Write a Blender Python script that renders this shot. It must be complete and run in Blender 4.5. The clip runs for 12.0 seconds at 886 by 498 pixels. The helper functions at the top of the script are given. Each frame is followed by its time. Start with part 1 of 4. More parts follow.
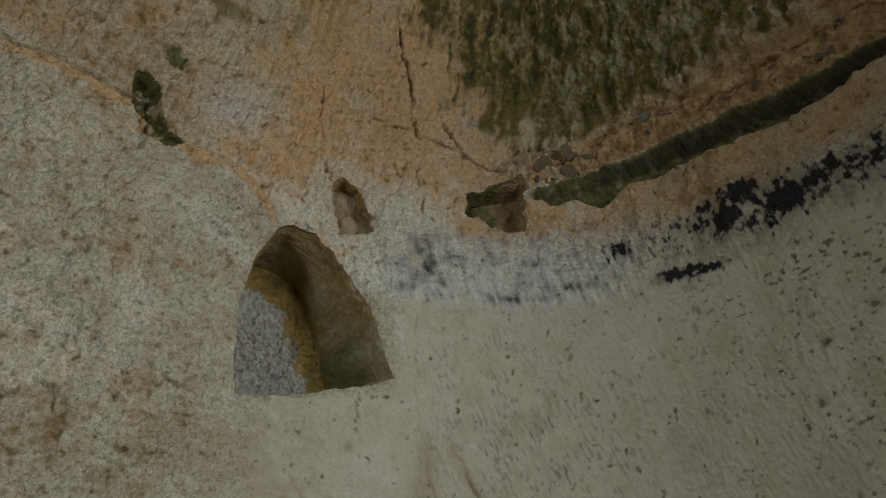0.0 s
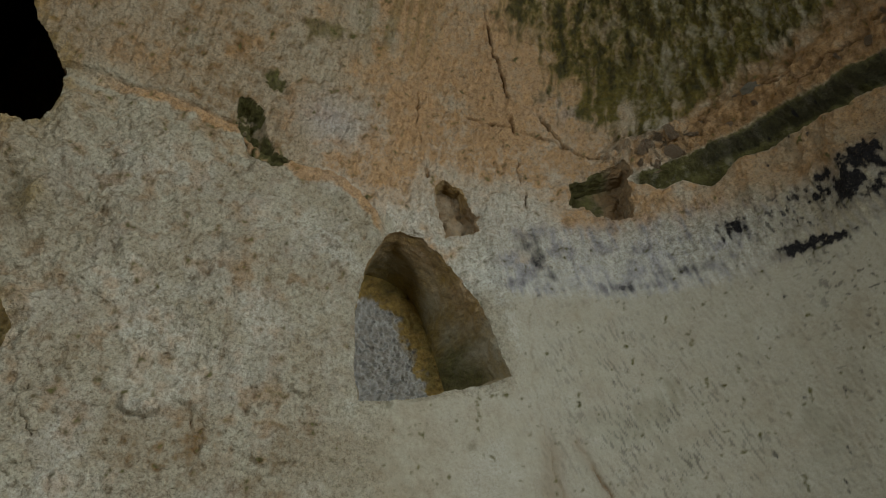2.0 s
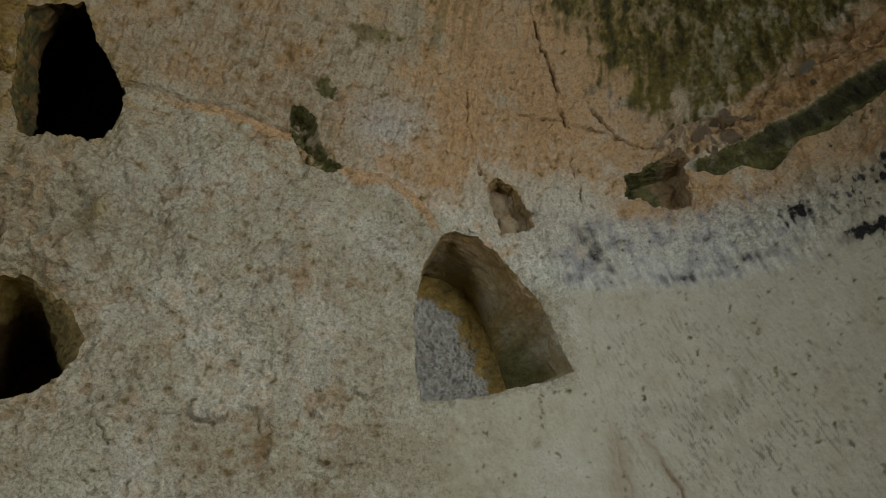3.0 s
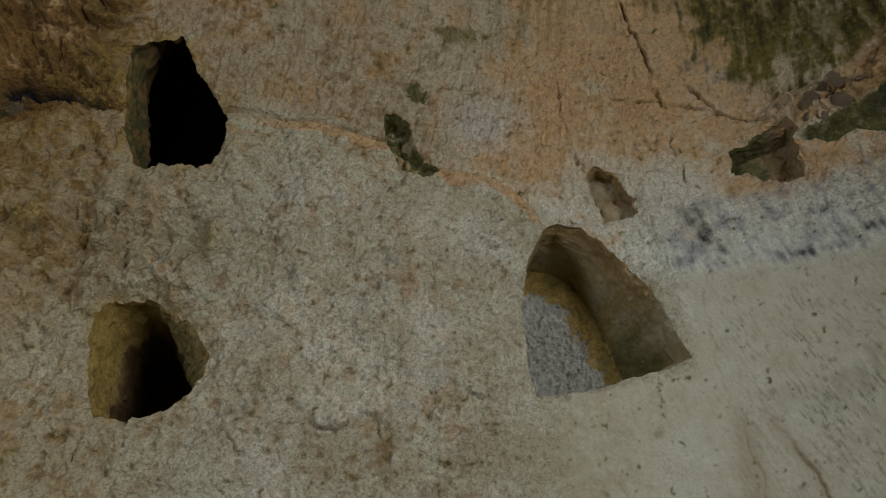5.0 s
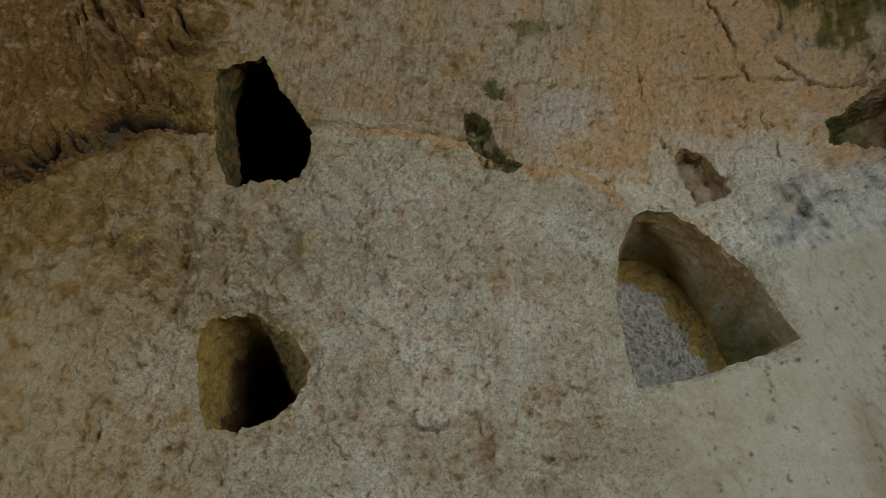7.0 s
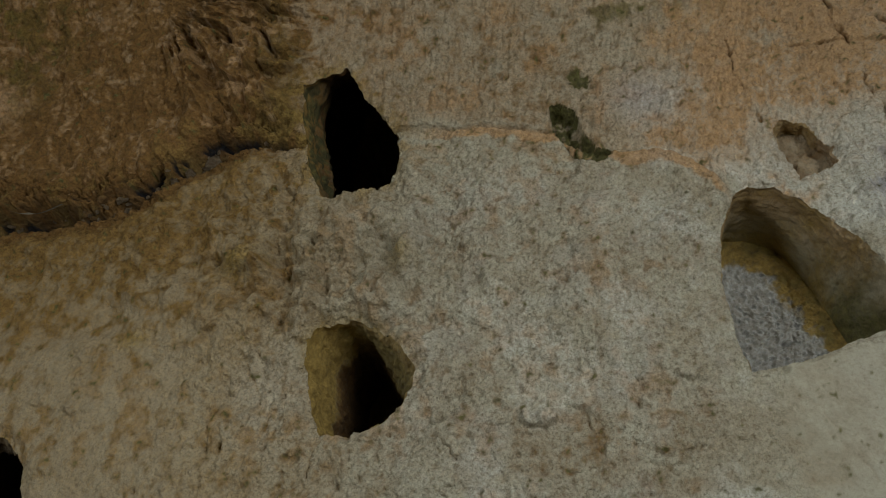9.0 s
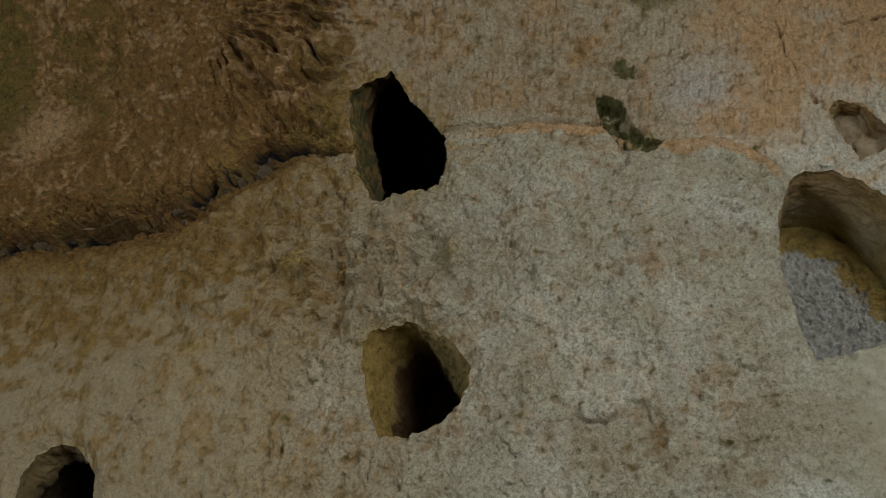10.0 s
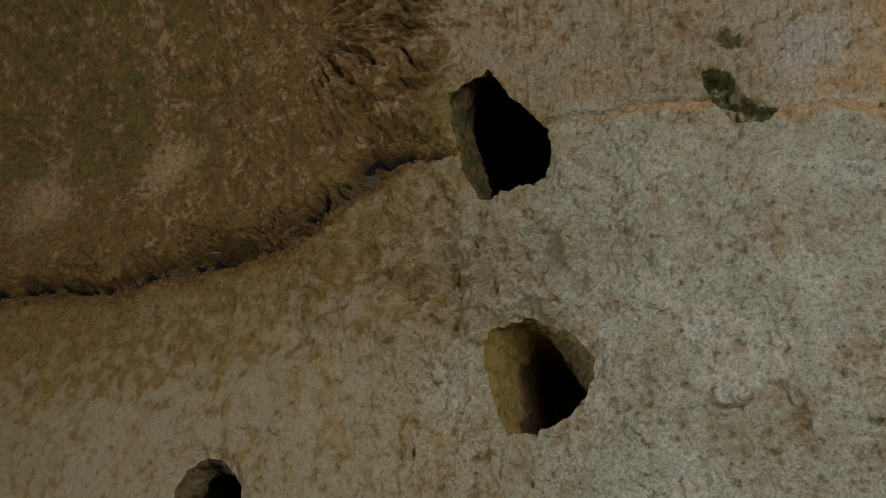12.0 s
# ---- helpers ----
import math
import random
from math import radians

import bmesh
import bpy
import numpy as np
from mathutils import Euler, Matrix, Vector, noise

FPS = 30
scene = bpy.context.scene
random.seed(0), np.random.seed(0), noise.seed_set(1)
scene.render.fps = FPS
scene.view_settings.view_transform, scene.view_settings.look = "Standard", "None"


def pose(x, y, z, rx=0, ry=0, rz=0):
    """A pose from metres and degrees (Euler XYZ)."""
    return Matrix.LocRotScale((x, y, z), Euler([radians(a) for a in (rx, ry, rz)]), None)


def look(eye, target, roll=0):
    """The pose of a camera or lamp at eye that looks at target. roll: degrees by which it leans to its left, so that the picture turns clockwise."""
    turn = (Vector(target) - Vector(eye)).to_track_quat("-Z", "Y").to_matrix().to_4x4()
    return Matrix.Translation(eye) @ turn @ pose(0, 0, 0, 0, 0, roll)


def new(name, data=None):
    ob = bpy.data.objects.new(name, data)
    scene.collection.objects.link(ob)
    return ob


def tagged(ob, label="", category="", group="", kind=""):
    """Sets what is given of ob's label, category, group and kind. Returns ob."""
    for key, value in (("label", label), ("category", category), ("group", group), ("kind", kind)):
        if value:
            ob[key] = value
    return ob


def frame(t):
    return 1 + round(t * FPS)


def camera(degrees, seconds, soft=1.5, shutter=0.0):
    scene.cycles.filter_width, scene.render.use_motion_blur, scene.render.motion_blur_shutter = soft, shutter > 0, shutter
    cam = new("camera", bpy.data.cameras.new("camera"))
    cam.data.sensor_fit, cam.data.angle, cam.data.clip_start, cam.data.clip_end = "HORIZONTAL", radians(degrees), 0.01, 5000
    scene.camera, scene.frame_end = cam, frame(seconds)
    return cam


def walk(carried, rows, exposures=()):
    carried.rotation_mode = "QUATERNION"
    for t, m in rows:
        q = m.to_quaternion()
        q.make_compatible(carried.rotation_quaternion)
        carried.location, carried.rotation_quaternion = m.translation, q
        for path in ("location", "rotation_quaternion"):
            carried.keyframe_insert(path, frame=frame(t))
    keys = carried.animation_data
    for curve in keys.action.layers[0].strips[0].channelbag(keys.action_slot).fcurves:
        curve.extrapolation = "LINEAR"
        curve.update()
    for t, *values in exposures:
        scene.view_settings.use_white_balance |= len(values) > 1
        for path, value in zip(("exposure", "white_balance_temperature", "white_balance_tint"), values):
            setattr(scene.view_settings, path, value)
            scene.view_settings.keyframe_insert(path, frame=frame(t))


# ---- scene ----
EXPOSURE = 0.0
STEP = 0.005          # fineness of the rock's relief

# ---- camera ----
cam = camera(57.85, 12.0, soft=0.8)
PATH = [
    (0.0, pose(0, 0, 1.6, 121.90, -0.00, 0.00)),
    (0.5, pose(0, 0, 1.6, 121.87, 0.04, 2.17)),
    (1.0, pose(0, 0, 1.6, 121.84, 0.06, 4.43)),
    (1.5, pose(0, 0, 1.6, 121.81, 0.16, 6.68)),
    (2.0, pose(0, 0, 1.6, 121.78, 0.16, 9.07)),
    (2.5, pose(0, 0, 1.6, 121.75, 0.18, 11.34)),
    (3.0, pose(0, 0, 1.6, 121.72, 0.20, 13.79)),
    (5.0, pose(0, 0, 1.6, 121.62, 0.34, 22.50)),
    (5.5, pose(0, 0, 1.6, 121.60, 0.37, 24.45)),
    (6.0, pose(0, 0, 1.6, 121.58, 0.39, 26.38)),
    (6.5, pose(0, 0, 1.6, 121.57, 0.43, 28.03)),
    (7.0, pose(0, 0, 1.6, 121.55, 0.48, 30.01)),
    (9.0, pose(0, 0, 1.6, 121.49, 0.60, 38.01)),
    (9.5, pose(0, 0, 1.6, 121.48, 0.64, 40.11)),
    (10.0, pose(0, 0, 1.6, 121.47, 0.66, 42.32)),
    (10.5, pose(0, 0, 1.6, 121.45, 0.71, 44.57)),
    (11.0, pose(0, 0, 1.6, 121.46, 0.70, 46.97)),
    (11.5, pose(0, 0, 1.6, 121.45, 0.71, 49.07)),
    (12.0, pose(0, 0, 1.6, 121.44, 0.78, 51.80)),
]
walk(cam, PATH, [(0.0, EXPOSURE), (12.0, EXPOSURE)])

# ---- light: daylight from the cave mouth beside the camera, with an added fill behind it ----
world = bpy.data.worlds.new("sky")
scene.world = world
world.use_nodes = True
sky = world.node_tree.nodes.new("ShaderNodeTexSky")
sky.sky_type, sky.sun_disc = "NISHITA", False
sky.sun_elevation, sky.sun_rotation = radians(48), radians(200)
world.node_tree.links.new(sky.outputs[0], world.node_tree.nodes["Background"].inputs[0])
world.node_tree.nodes["Background"].inputs[1].default_value = 0.1

sun = new("sun", bpy.data.lights.new("sun", "SUN"))
sun.data.energy, sun.data.angle, sun.data.color = 3.0, radians(0.6), (1.0, 0.95, 0.88)
sun.matrix_world = look((-8, -20, 24), (0, 0, 0))


def mouth_light(name, eye, target, wide, high, watts, colour):
    ob = new(name, bpy.data.lights.new(name, "AREA"))
    ob.data.shape, ob.data.size, ob.data.size_y = "RECTANGLE", wide, high
    ob.data.energy, ob.data.color = watts, colour
    ob.matrix_world = look(eye, target)
    return ob


mouth_light("daylight_in_side_mouth", (2.95, 0.0, 3.0), (-1.8, 1.6, 3.0), 1.7, 3.0, 127, (0.94, 1.0, 1.02))
# added fill for the curved wall, in an unseen back opening
mouth_light("fill_in_back_opening", (-2.9, -4.7, 2.6), (2.0, 2.2, 3.2), 1.8, 2.4, 130, (0.87, 0.965, 1.0))


# ---- noise ----
PERM = np.random.RandomState(7).permutation(512)
PERM = np.concatenate([PERM, PERM])
TURNS = np.random.RandomState(8).uniform(0, 2 * np.pi, 512)
GRAD_X, GRAD_Y = np.cos(TURNS).astype(np.float32), np.sin(TURNS).astype(np.float32)


def perlin(x, y, seed=0):
    fx, fy = np.floor(x), np.floor(y)
    xi, yi = (fx.astype(np.int32) + seed * 57) & 511, fy.astype(np.int32) & 511
    xf, yf = (x - fx).astype(np.float32), (y - fy).astype(np.float32)
    u, w = xf * xf * xf * (xf * (xf * 6 - 15) + 10), yf * yf * yf * (yf * (yf * 6 - 15) + 10)
    first, second = PERM[xi], PERM[xi + 1]

    def corner(column, i, j):
        k = PERM[(column + yi + j) & 511]
        return GRAD_X[k] * (xf - i) + GRAD_Y[k] * (yf - j)
    low = corner(first, 0, 0) * (1 - u) + corner(second, 1, 0) * u
    top = corner(first, 0, 1) * (1 - u) + corner(second, 1, 1) * u
    return (low * (1 - w) + top * w) * 1.5


def fbm(s, v, size, octaves=3, seed=0, gain=0.5):
    out, amp = 0, 1.0
    for k in range(octaves):
        out = out + amp * perlin(s / size + 11.3 * k, v / size - 7.7 * k, seed + k)
        amp, size = amp * gain, size / 2.03
    return out


def strokes(s, v, across, along, lean, seed=0, octaves=2):
    """Noise drawn out along a direction that leans by so many degrees from upright."""
    c, d = math.cos(radians(lean)), math.sin(radians(lean))
    return fbm((s * c - v * d) / across, (s * d + v * c) / along, 1.0, octaves, seed)


def cells(s, v, size, seed=0):
    """Broken blocks: the distance to the nearest joint, in cells, and a random number for each block."""
    x, y = s / size, v / size
    fx, fy = np.floor(x), np.floor(y)
    best, second, tone = np.full(x.shape, 9.0), np.full(x.shape, 9.0), np.zeros(x.shape)
    for i in (-1, 0, 1):
        for j in (-1, 0, 1):
            k = PERM[(PERM[((fx + i).astype(np.int32) + 31 * seed) & 511] + (fy + j).astype(np.int32)) & 511]
            d = np.hypot(fx + i + 0.5 + 0.42 * GRAD_X[k] - x, fy + j + 0.5 + 0.42 * GRAD_Y[k] - y)
            tone = np.where(d < best, k / 511.0, tone)
            second = np.minimum(second, np.maximum(d, best))
            best = np.minimum(best, d)
    return second - best, tone


def smooth(a, b, x):
    t = np.clip((x - a) / (b - a), 0, 1)
    return t * t * (3 - 2 * t)


def near(s, v, pts, reach):
    p = np.array(pts)
    return (s > p[:, 0].min() - reach) & (s < p[:, 0].max() + reach) & (v > p[:, 1].min() - reach) & (v < p[:, 1].max() + reach)


def inside(s, v, pts, reach=0.2):
    """Signed distance to a closed outline, positive inside; -reach far away."""
    out = np.full(s.shape, -reach)
    w = near(s, v, pts, reach)
    s, v, p = s[w], v[w], np.array(pts)
    best, odd = np.full(s.shape, 1e9), np.zeros(s.shape, bool)
    for (ax, ay), (bx, by) in zip(p, np.roll(p, -1, 0)):
        ex, ey = bx - ax, by - ay
        t = np.clip(((s - ax) * ex + (v - ay) * ey) / (ex * ex + ey * ey), 0, 1)
        best = np.minimum(best, (s - ax - t * ex) ** 2 + (v - ay - t * ey) ** 2)
        if ey:
            odd ^= ((ay > v) != (by > v)) & (s < ex * (v - ay) / ey + ax)
    out[w] = np.where(odd, 1, -1) * np.sqrt(best)
    return out


def beside(s, v, pts, reach=0.2):
    """Distance to an open line; reach far away."""
    out = np.full(s.shape, reach)
    w = near(s, v, pts, reach)
    s, v = s[w], v[w]
    best = np.full(s.shape, 1e9)
    for (ax, ay), (bx, by) in zip(pts, pts[1:]):
        ex, ey = bx - ax, by - ay
        t = np.clip(((s - ax) * ex + (v - ay) * ey) / (ex * ex + ey * ey), 0, 1)
        best = np.minimum(best, (s - ax - t * ex) ** 2 + (v - ay - t * ey) ** 2)
    out[w] = np.sqrt(best)
    return out


def blob(s, v, cs, cv, rs, rv):
    return np.exp(-((s - cs) / rs) ** 2 - ((v - cv) / rv) ** 2)


def level(s, pts):
    return np.interp(s, [p[0] for p in pts], [p[1] for p in pts])


# the wall's line on the floor, from the far left round to the right
PLAN = [(-7.6, -2.6), (-6.2, -0.75), (-5.05, 0.45), (-3.7, 1.28), (-2.5, 1.83), (-1.55, 2.33), (-0.85, 2.74), (-0.3, 3.0),
        (0.3, 3.13), (0.85, 3.03), (1.3, 2.68), (1.68, 2.15), (1.93, 1.5), (2.03, 1.15), (2.3, 0.95)]
SPRING, BEND = 4.0, 2.3          # height where the vault springs, and its radius


def spline(pts, n=60):
    p = np.array([pts[0], *pts, pts[-1]], float)
    out = []
    for i in range(1, len(p) - 2):
        t = np.linspace(0, 1, n, endpoint=False)[:, None]
        a, b, c, d = p[i - 1], p[i], p[i + 1], p[i + 2]
        out.append(0.5 * (2 * b + (c - a) * t + (2 * a - 5 * b + 4 * c - d) * t * t + (3 * b - a - 3 * c + d) * t ** 3))
    return np.vstack(out + [p[-1:]])


LINE = spline(PLAN)
RUN = np.concatenate([[0], np.cumsum(np.linalg.norm(np.diff(LINE, axis=0), axis=1))])
RUN -= RUN[np.argmin(np.hypot(LINE[:, 0] + 0.3, LINE[:, 1] - 3.0))]      # zero in the corner beside the arched niche
SIDE = np.gradient(LINE, axis=0)
for _ in range(3):
    SIDE[1:-1] = (SIDE[:-2] + SIDE[1:-1] + SIDE[2:]) / 3
SIDE /= np.linalg.norm(SIDE, axis=1)[:, None]


def skin(s, v, o):
    """Points of the rock face: s along the wall, v up it (bending over into the vault), o out of it towards the room."""
    x, y = np.interp(s, RUN, LINE[:, 0]), np.interp(s, RUN, LINE[:, 1])
    tx, ty = np.interp(s, RUN, SIDE[:, 0]), np.interp(s, RUN, SIDE[:, 1])
    nx, ny = ty, -tx
    a = np.maximum(v - SPRING, 0) / BEND
    out = BEND * (1 - np.cos(a)) + o * np.cos(a)
    z = np.minimum(v, SPRING) + BEND * np.sin(a) - o * np.sin(a)
    return np.stack([x + nx * out, y + ny * out, z], -1)


# ---- openings and edges of the rock face, in metres along and up it ----
ARCH = [(-0.52, 2.70), (-0.545, 2.83), (-0.555, 3.07), (-0.52, 3.28), (-0.43, 3.47), (-0.36, 3.52), (-0.27, 3.48), (-0.13, 3.37), (-0.03, 3.22),
        (0.03, 3.08), (0.08, 2.92), (0.10, 2.865), (0.0, 2.82), (-0.20, 2.765), (-0.34, 2.725)]
ARCH_BACK = [(-0.46, 2.76), (-0.50, 3.0), (-0.50, 3.40), (-0.421, 3.502), (-0.337, 3.492), (-0.236, 3.433), (-0.187, 3.34), (-0.141, 3.196), (-0.107, 3.067), (-0.08, 2.946), (-0.07, 2.86)]
PEBBLY = [(-0.62, 3.40), (-0.434, 3.379), (-0.312, 3.347), (-0.236, 3.2), (-0.194, 3.061), (-0.155, 2.938), (-0.12, 2.7), (-0.62, 2.7)]
UPPER = [(-2.156, 3.655), (-2.19, 3.74), (-2.235, 3.84), (-2.265, 4.0), (-2.283, 4.13), (-2.283, 4.31), (-2.225, 4.355), (-2.11, 4.36), (-2.07, 4.395), (-2.03, 4.30), (-1.975, 4.19), (-1.895, 4.09),
         (-1.828, 3.975), (-1.812, 3.86), (-1.835, 3.74), (-1.925, 3.675), (-2.067, 3.657)]
UPPER_JAMB = [(-2.18, 3.72), (-2.235, 3.86), (-2.25, 4.01), (-2.285, 4.20), (-2.285, 4.35), (-2.237, 4.50), (-2.17, 4.56), (-2.0, 4.52), (-1.84, 4.36), (-1.74, 4.10), (-1.73, 3.88), (-1.78, 3.74), (-1.95, 3.68)]
LOWER = [(-2.102, 2.576), (-2.149, 2.69), (-2.183, 2.85), (-2.18, 2.975), (-2.115, 3.03), (-2.0, 3.05), (-1.895, 3.008), (-1.812, 2.934), (-1.738, 2.828), (-1.75, 2.743), (-1.79, 2.681),
         (-1.855, 2.62), (-1.93, 2.592), (-2.016, 2.572)]
LOWER_NECK = [(-2.11, 2.60), (-2.16, 2.69), (-2.135, 2.97), (-2.083, 3.045), (-2.048, 3.09), (-1.97, 3.065), (-1.918, 2.973), (-1.863, 2.855), (-1.82, 2.76), (-1.87, 2.68), (-2.0, 2.61)]
THIRD = [(-3.72, 2.30), (-3.74, 2.58), (-3.68, 2.67), (-3.58, 2.71), (-3.48, 2.68), (-3.41, 2.61), (-3.36, 2.53), (-3.34, 2.42), (-3.36, 2.28), (-3.55, 2.22)]
SLOT = [(-1.126, 4.03), (-1.128, 3.91), (-1.109, 3.827), (-1.062, 3.758), (-1.031, 3.684), (-0.934, 3.674), (-0.876, 3.72), (-0.94, 3.777), (-0.985, 3.863), (-1.015, 4.005), (-1.08, 4.045)]
SLOT_OVER = [(-1.033, 4.21), (-0.989, 4.232), (-0.941, 4.176), (-0.952, 4.107), (-1.005, 4.129)]
SOCKET = [(-0.212, 3.79), (-0.161, 3.82), (-0.08, 3.795), (-0.05, 3.704), (-0.012, 3.644), (-0.008, 3.557), (-0.152, 3.525), (-0.18, 3.614), (-0.20, 3.676)]
POCKET = [(0.422, 3.755), (0.436, 3.872), (0.52, 3.91), (0.615, 3.937), (0.70, 3.95), (0.735, 3.90), (0.70, 3.865), (0.715, 3.75), (0.705, 3.668), (0.64, 3.650), (0.54, 3.682), (0.49, 3.74)]
GROOVE_LOW = [(0.70, 3.86), (0.78, 3.82), (0.827, 3.787), (0.947, 3.784), (1.08, 3.738), (1.193, 3.81), (1.475, 3.834), (1.734, 3.818), (2.066, 3.800), (2.199, 3.812), (2.379, 3.82), (3.2, 3.80)]
GROOVE_TOP = [(0.70, 3.87), (0.781, 3.880), (1.048, 3.930), (1.409, 3.976), (1.766, 3.964), (2.102, 3.931), (2.399, 3.893), (3.2, 3.86)]
SEAM = [(-8.5, 3.9), (-5.21, 3.84), (-4.97, 3.85), (-4.67, 3.785), (-4.38, 3.73), (-4.0, 3.75), (-3.44, 3.75), (-3.22, 3.765), (-3.07, 3.81), (-2.93, 3.866), (-2.84, 3.905), (-2.79, 3.945), (-2.70, 3.98), (-2.59, 4.02),
        (-2.50, 4.035), (-2.36, 3.995), (-2.29, 3.985), (-2.0, 4.0), (-1.77, 4.015), (-1.48, 3.96), (-1.12, 3.885), (-0.86, 3.71), (-0.69, 3.71), (-0.56, 3.63), (-0.44, 3.52)]
GAP = [(-8.5, 0.08), (-5.2, 0.10), (-4.97, 0.09), (-4.68, 0.08), (-4.38, 0.06), (-4.2, 0.07), (-4.0, 0.09), (-3.83, 0.12), (-3.65, 0.15), (-3.48, 0.10), (-3.38, 0.055), (-3.23, 0.09), (-3.08, 0.08), (-2.94, 0.11), (-2.85, 0.10),
       (-2.79, 0.115), (-2.70, 0.11), (-2.59, 0.055), (-2.50, 0.025), (-2.36, 0.022), (-2.2, 0.0)]
SCAR = [(-1.37, 2.61), (-1.31, 2.555), (-1.24, 2.57), (-1.17, 2.62), (-1.10, 2.60), (-1.02, 2.545), (-1.04, 2.45), (-1.07, 2.40), (-1.23, 2.35), (-1.40, 2.40)]
CRACKS = [
    ([(0.02, 4.85), (0.04, 4.72), (0.09, 4.58), (0.13, 4.45), (0.15, 4.30), (0.18, 4.17)], 0.012, 0.035),
    ([(-0.05, 4.21), (0.18, 4.17), (0.36, 4.13), (0.43, 4.09), (0.55, 4.02), (0.62, 3.98)], 0.010, 0.03),
    ([(0.30, 4.26), (0.36, 4.19), (0.43, 4.10)], 0.012, 0.03),
    ([(0.19, 3.99), (0.20, 3.88), (0.22, 3.80), (0.21, 3.66)], 0.008, 0.02),
    ([(-0.30, 4.3), (-0.31, 4.1), (-0.27, 3.95), (-0.24, 3.82)], 0.008, 0.02),
    ([(0.24, 3.26), (0.20, 3.14), (0.19, 3.06), (0.20, 2.95), (0.19, 2.81), (0.23, 2.6), (0.27, 2.41), (0.3, 2.2)], 0.007, 0.005),
    ([(0.35, 2.60), (0.38, 2.53), (0.45, 2.42), (0.48, 2.3)], 0.014, 0.012),
    ([(-0.41, 2.69), (-0.38, 2.62), (-0.31, 2.53), (-0.24, 2.43), (-0.2, 2.3)], 0.007, 0.005),
    ([(-1.02, 3.46), (-1.01, 3.2), (-1.04, 3.0), (-1.03, 2.75)], 0.008, 0.004),
    ([(0.84, 3.72), (0.87, 3.63), (0.90, 3.57)], 0.007, 0.015),
    ([(1.5, 4.05), (1.7, 4.09), (1.95, 4.11), (2.2, 4.11), (2.5, 4.09)], 0.010, 0.03),
    ([(1.35, 4.14), (1.5, 4.12), (1.62, 4.16)], 0.012, 0.03),
    ([(-2.10, 2.57), (-2.12, 2.48), (-2.14, 2.42)], 0.008, 0.012),
    ([(-1.70, 2.58), (-1.62, 2.50), (-1.58, 2.44)], 0.008, 0.012),
    ([(-2.45, 2.95), (-2.36, 2.75), (-2.28, 2.55), (-2.22, 2.40)], 0.010, 0.010),
    ([(-1.12, 2.62), (-1.08, 2.5), (-1.06, 2.42)], 0.008, 0.012),
    ([(-0.52, 3.26), (-0.44, 3.27), (-0.36, 3.24)], 0.008, 0.012),
    ([(-3.12, 3.87), (-3.05, 3.90), (-2.95, 3.975), (-2.86, 3.985), (-2.80, 4.045), (-2.71, 4.08), (-2.60, 4.065), (-2.50, 4.05), (-2.36, 4.012), (-2.28, 4.0)], 0.040, 0.090),
    ([(-3.52, 3.775), (-3.38, 3.775), (-3.20, 3.79), (-3.07, 3.83), (-2.95, 3.875)], 0.020, 0.050),
    ([(-5.6, 3.93), (-5.2, 3.90), (-4.95, 3.90), (-4.67, 3.825), (-4.40, 3.765), (-4.0, 3.80), (-3.84, 3.82), (-3.70, 3.83), (-3.52, 3.79)], 0.045, 0.090),
    ([(-3.45, 3.86), (-3.30, 3.87), (-3.20, 3.90), (-3.10, 3.93)], 0.016, 0.040),
    ([(-2.98, 4.06), (-2.93, 3.99), (-2.90, 3.93), (-2.86, 3.90)], 0.016, 0.040),
]


def mouth(s, v, name, outline):
    """Distance inside a recess's ragged rim."""
    return inside(s, v, outline) + RAGGED.get(name, 0.004) * fbm(s, v, 0.06, 3, 80)


def shrunk(pts, by, shift=(0, 0)):
    p = np.array(pts)
    c = p.mean(0)
    return [tuple(c + (q - c) * (1 - by / np.linalg.norm(q - c)) + np.array(shift)) for q in p]


# name, outline of the mouth, then the sections behind it: depth and outline
RECESSES = [
    ("arched_niche", ARCH, [(0.42, ARCH_BACK)]),
    ("upper_niche", UPPER, [(0.35, UPPER_JAMB), (0.46, shrunk(UPPER_JAMB, -0.20)), (1.25, shrunk(UPPER_JAMB, -0.22))]),
    ("round_niche", LOWER, [(0.35, LOWER_NECK), (0.85, shrunk(LOWER_NECK, 0.03, (-0.03, 0.03)))]),
    ("low_niche", THIRD, [(0.16, shrunk(THIRD, 0.02, (0.0, -0.01))), (0.28, shrunk(THIRD, -0.14)), (0.95, shrunk(THIRD, -0.14))]),
    ("slot_niche", SLOT, []),
    ("beam_socket", SOCKET, [(0.12, shrunk(SOCKET, 0.012, (0.005, 0.02)))]),
    ("ledge_pocket", POCKET, [(0.17, shrunk(POCKET, 0.035, (-0.005, 0.02)))]),
]

RAGGED = {"upper_niche": 0.009, "ledge_pocket": 0.014, "beam_socket": 0.010, "slot_niche": 0.010, "round_niche": 0.006}

# ---- the rock face as one sheet, later cut along its natural edges ----
S_STEPS = np.concatenate([np.arange(-8.6, -5.9, 0.05), np.arange(-5.9, -4.4, 0.010), np.arange(-4.4, 2.6, STEP), np.arange(2.6, RUN[-1], 0.04)])
V_STEPS = np.concatenate([np.arange(0, 2.1, 0.06), np.arange(2.1, 5.1, STEP), np.arange(5.1, 6.1, 0.014), np.arange(6.1, SPRING + BEND * 1.42, 0.05)])
S, V = np.meshgrid(S_STEPS, V_STEPS, indexing="ij")

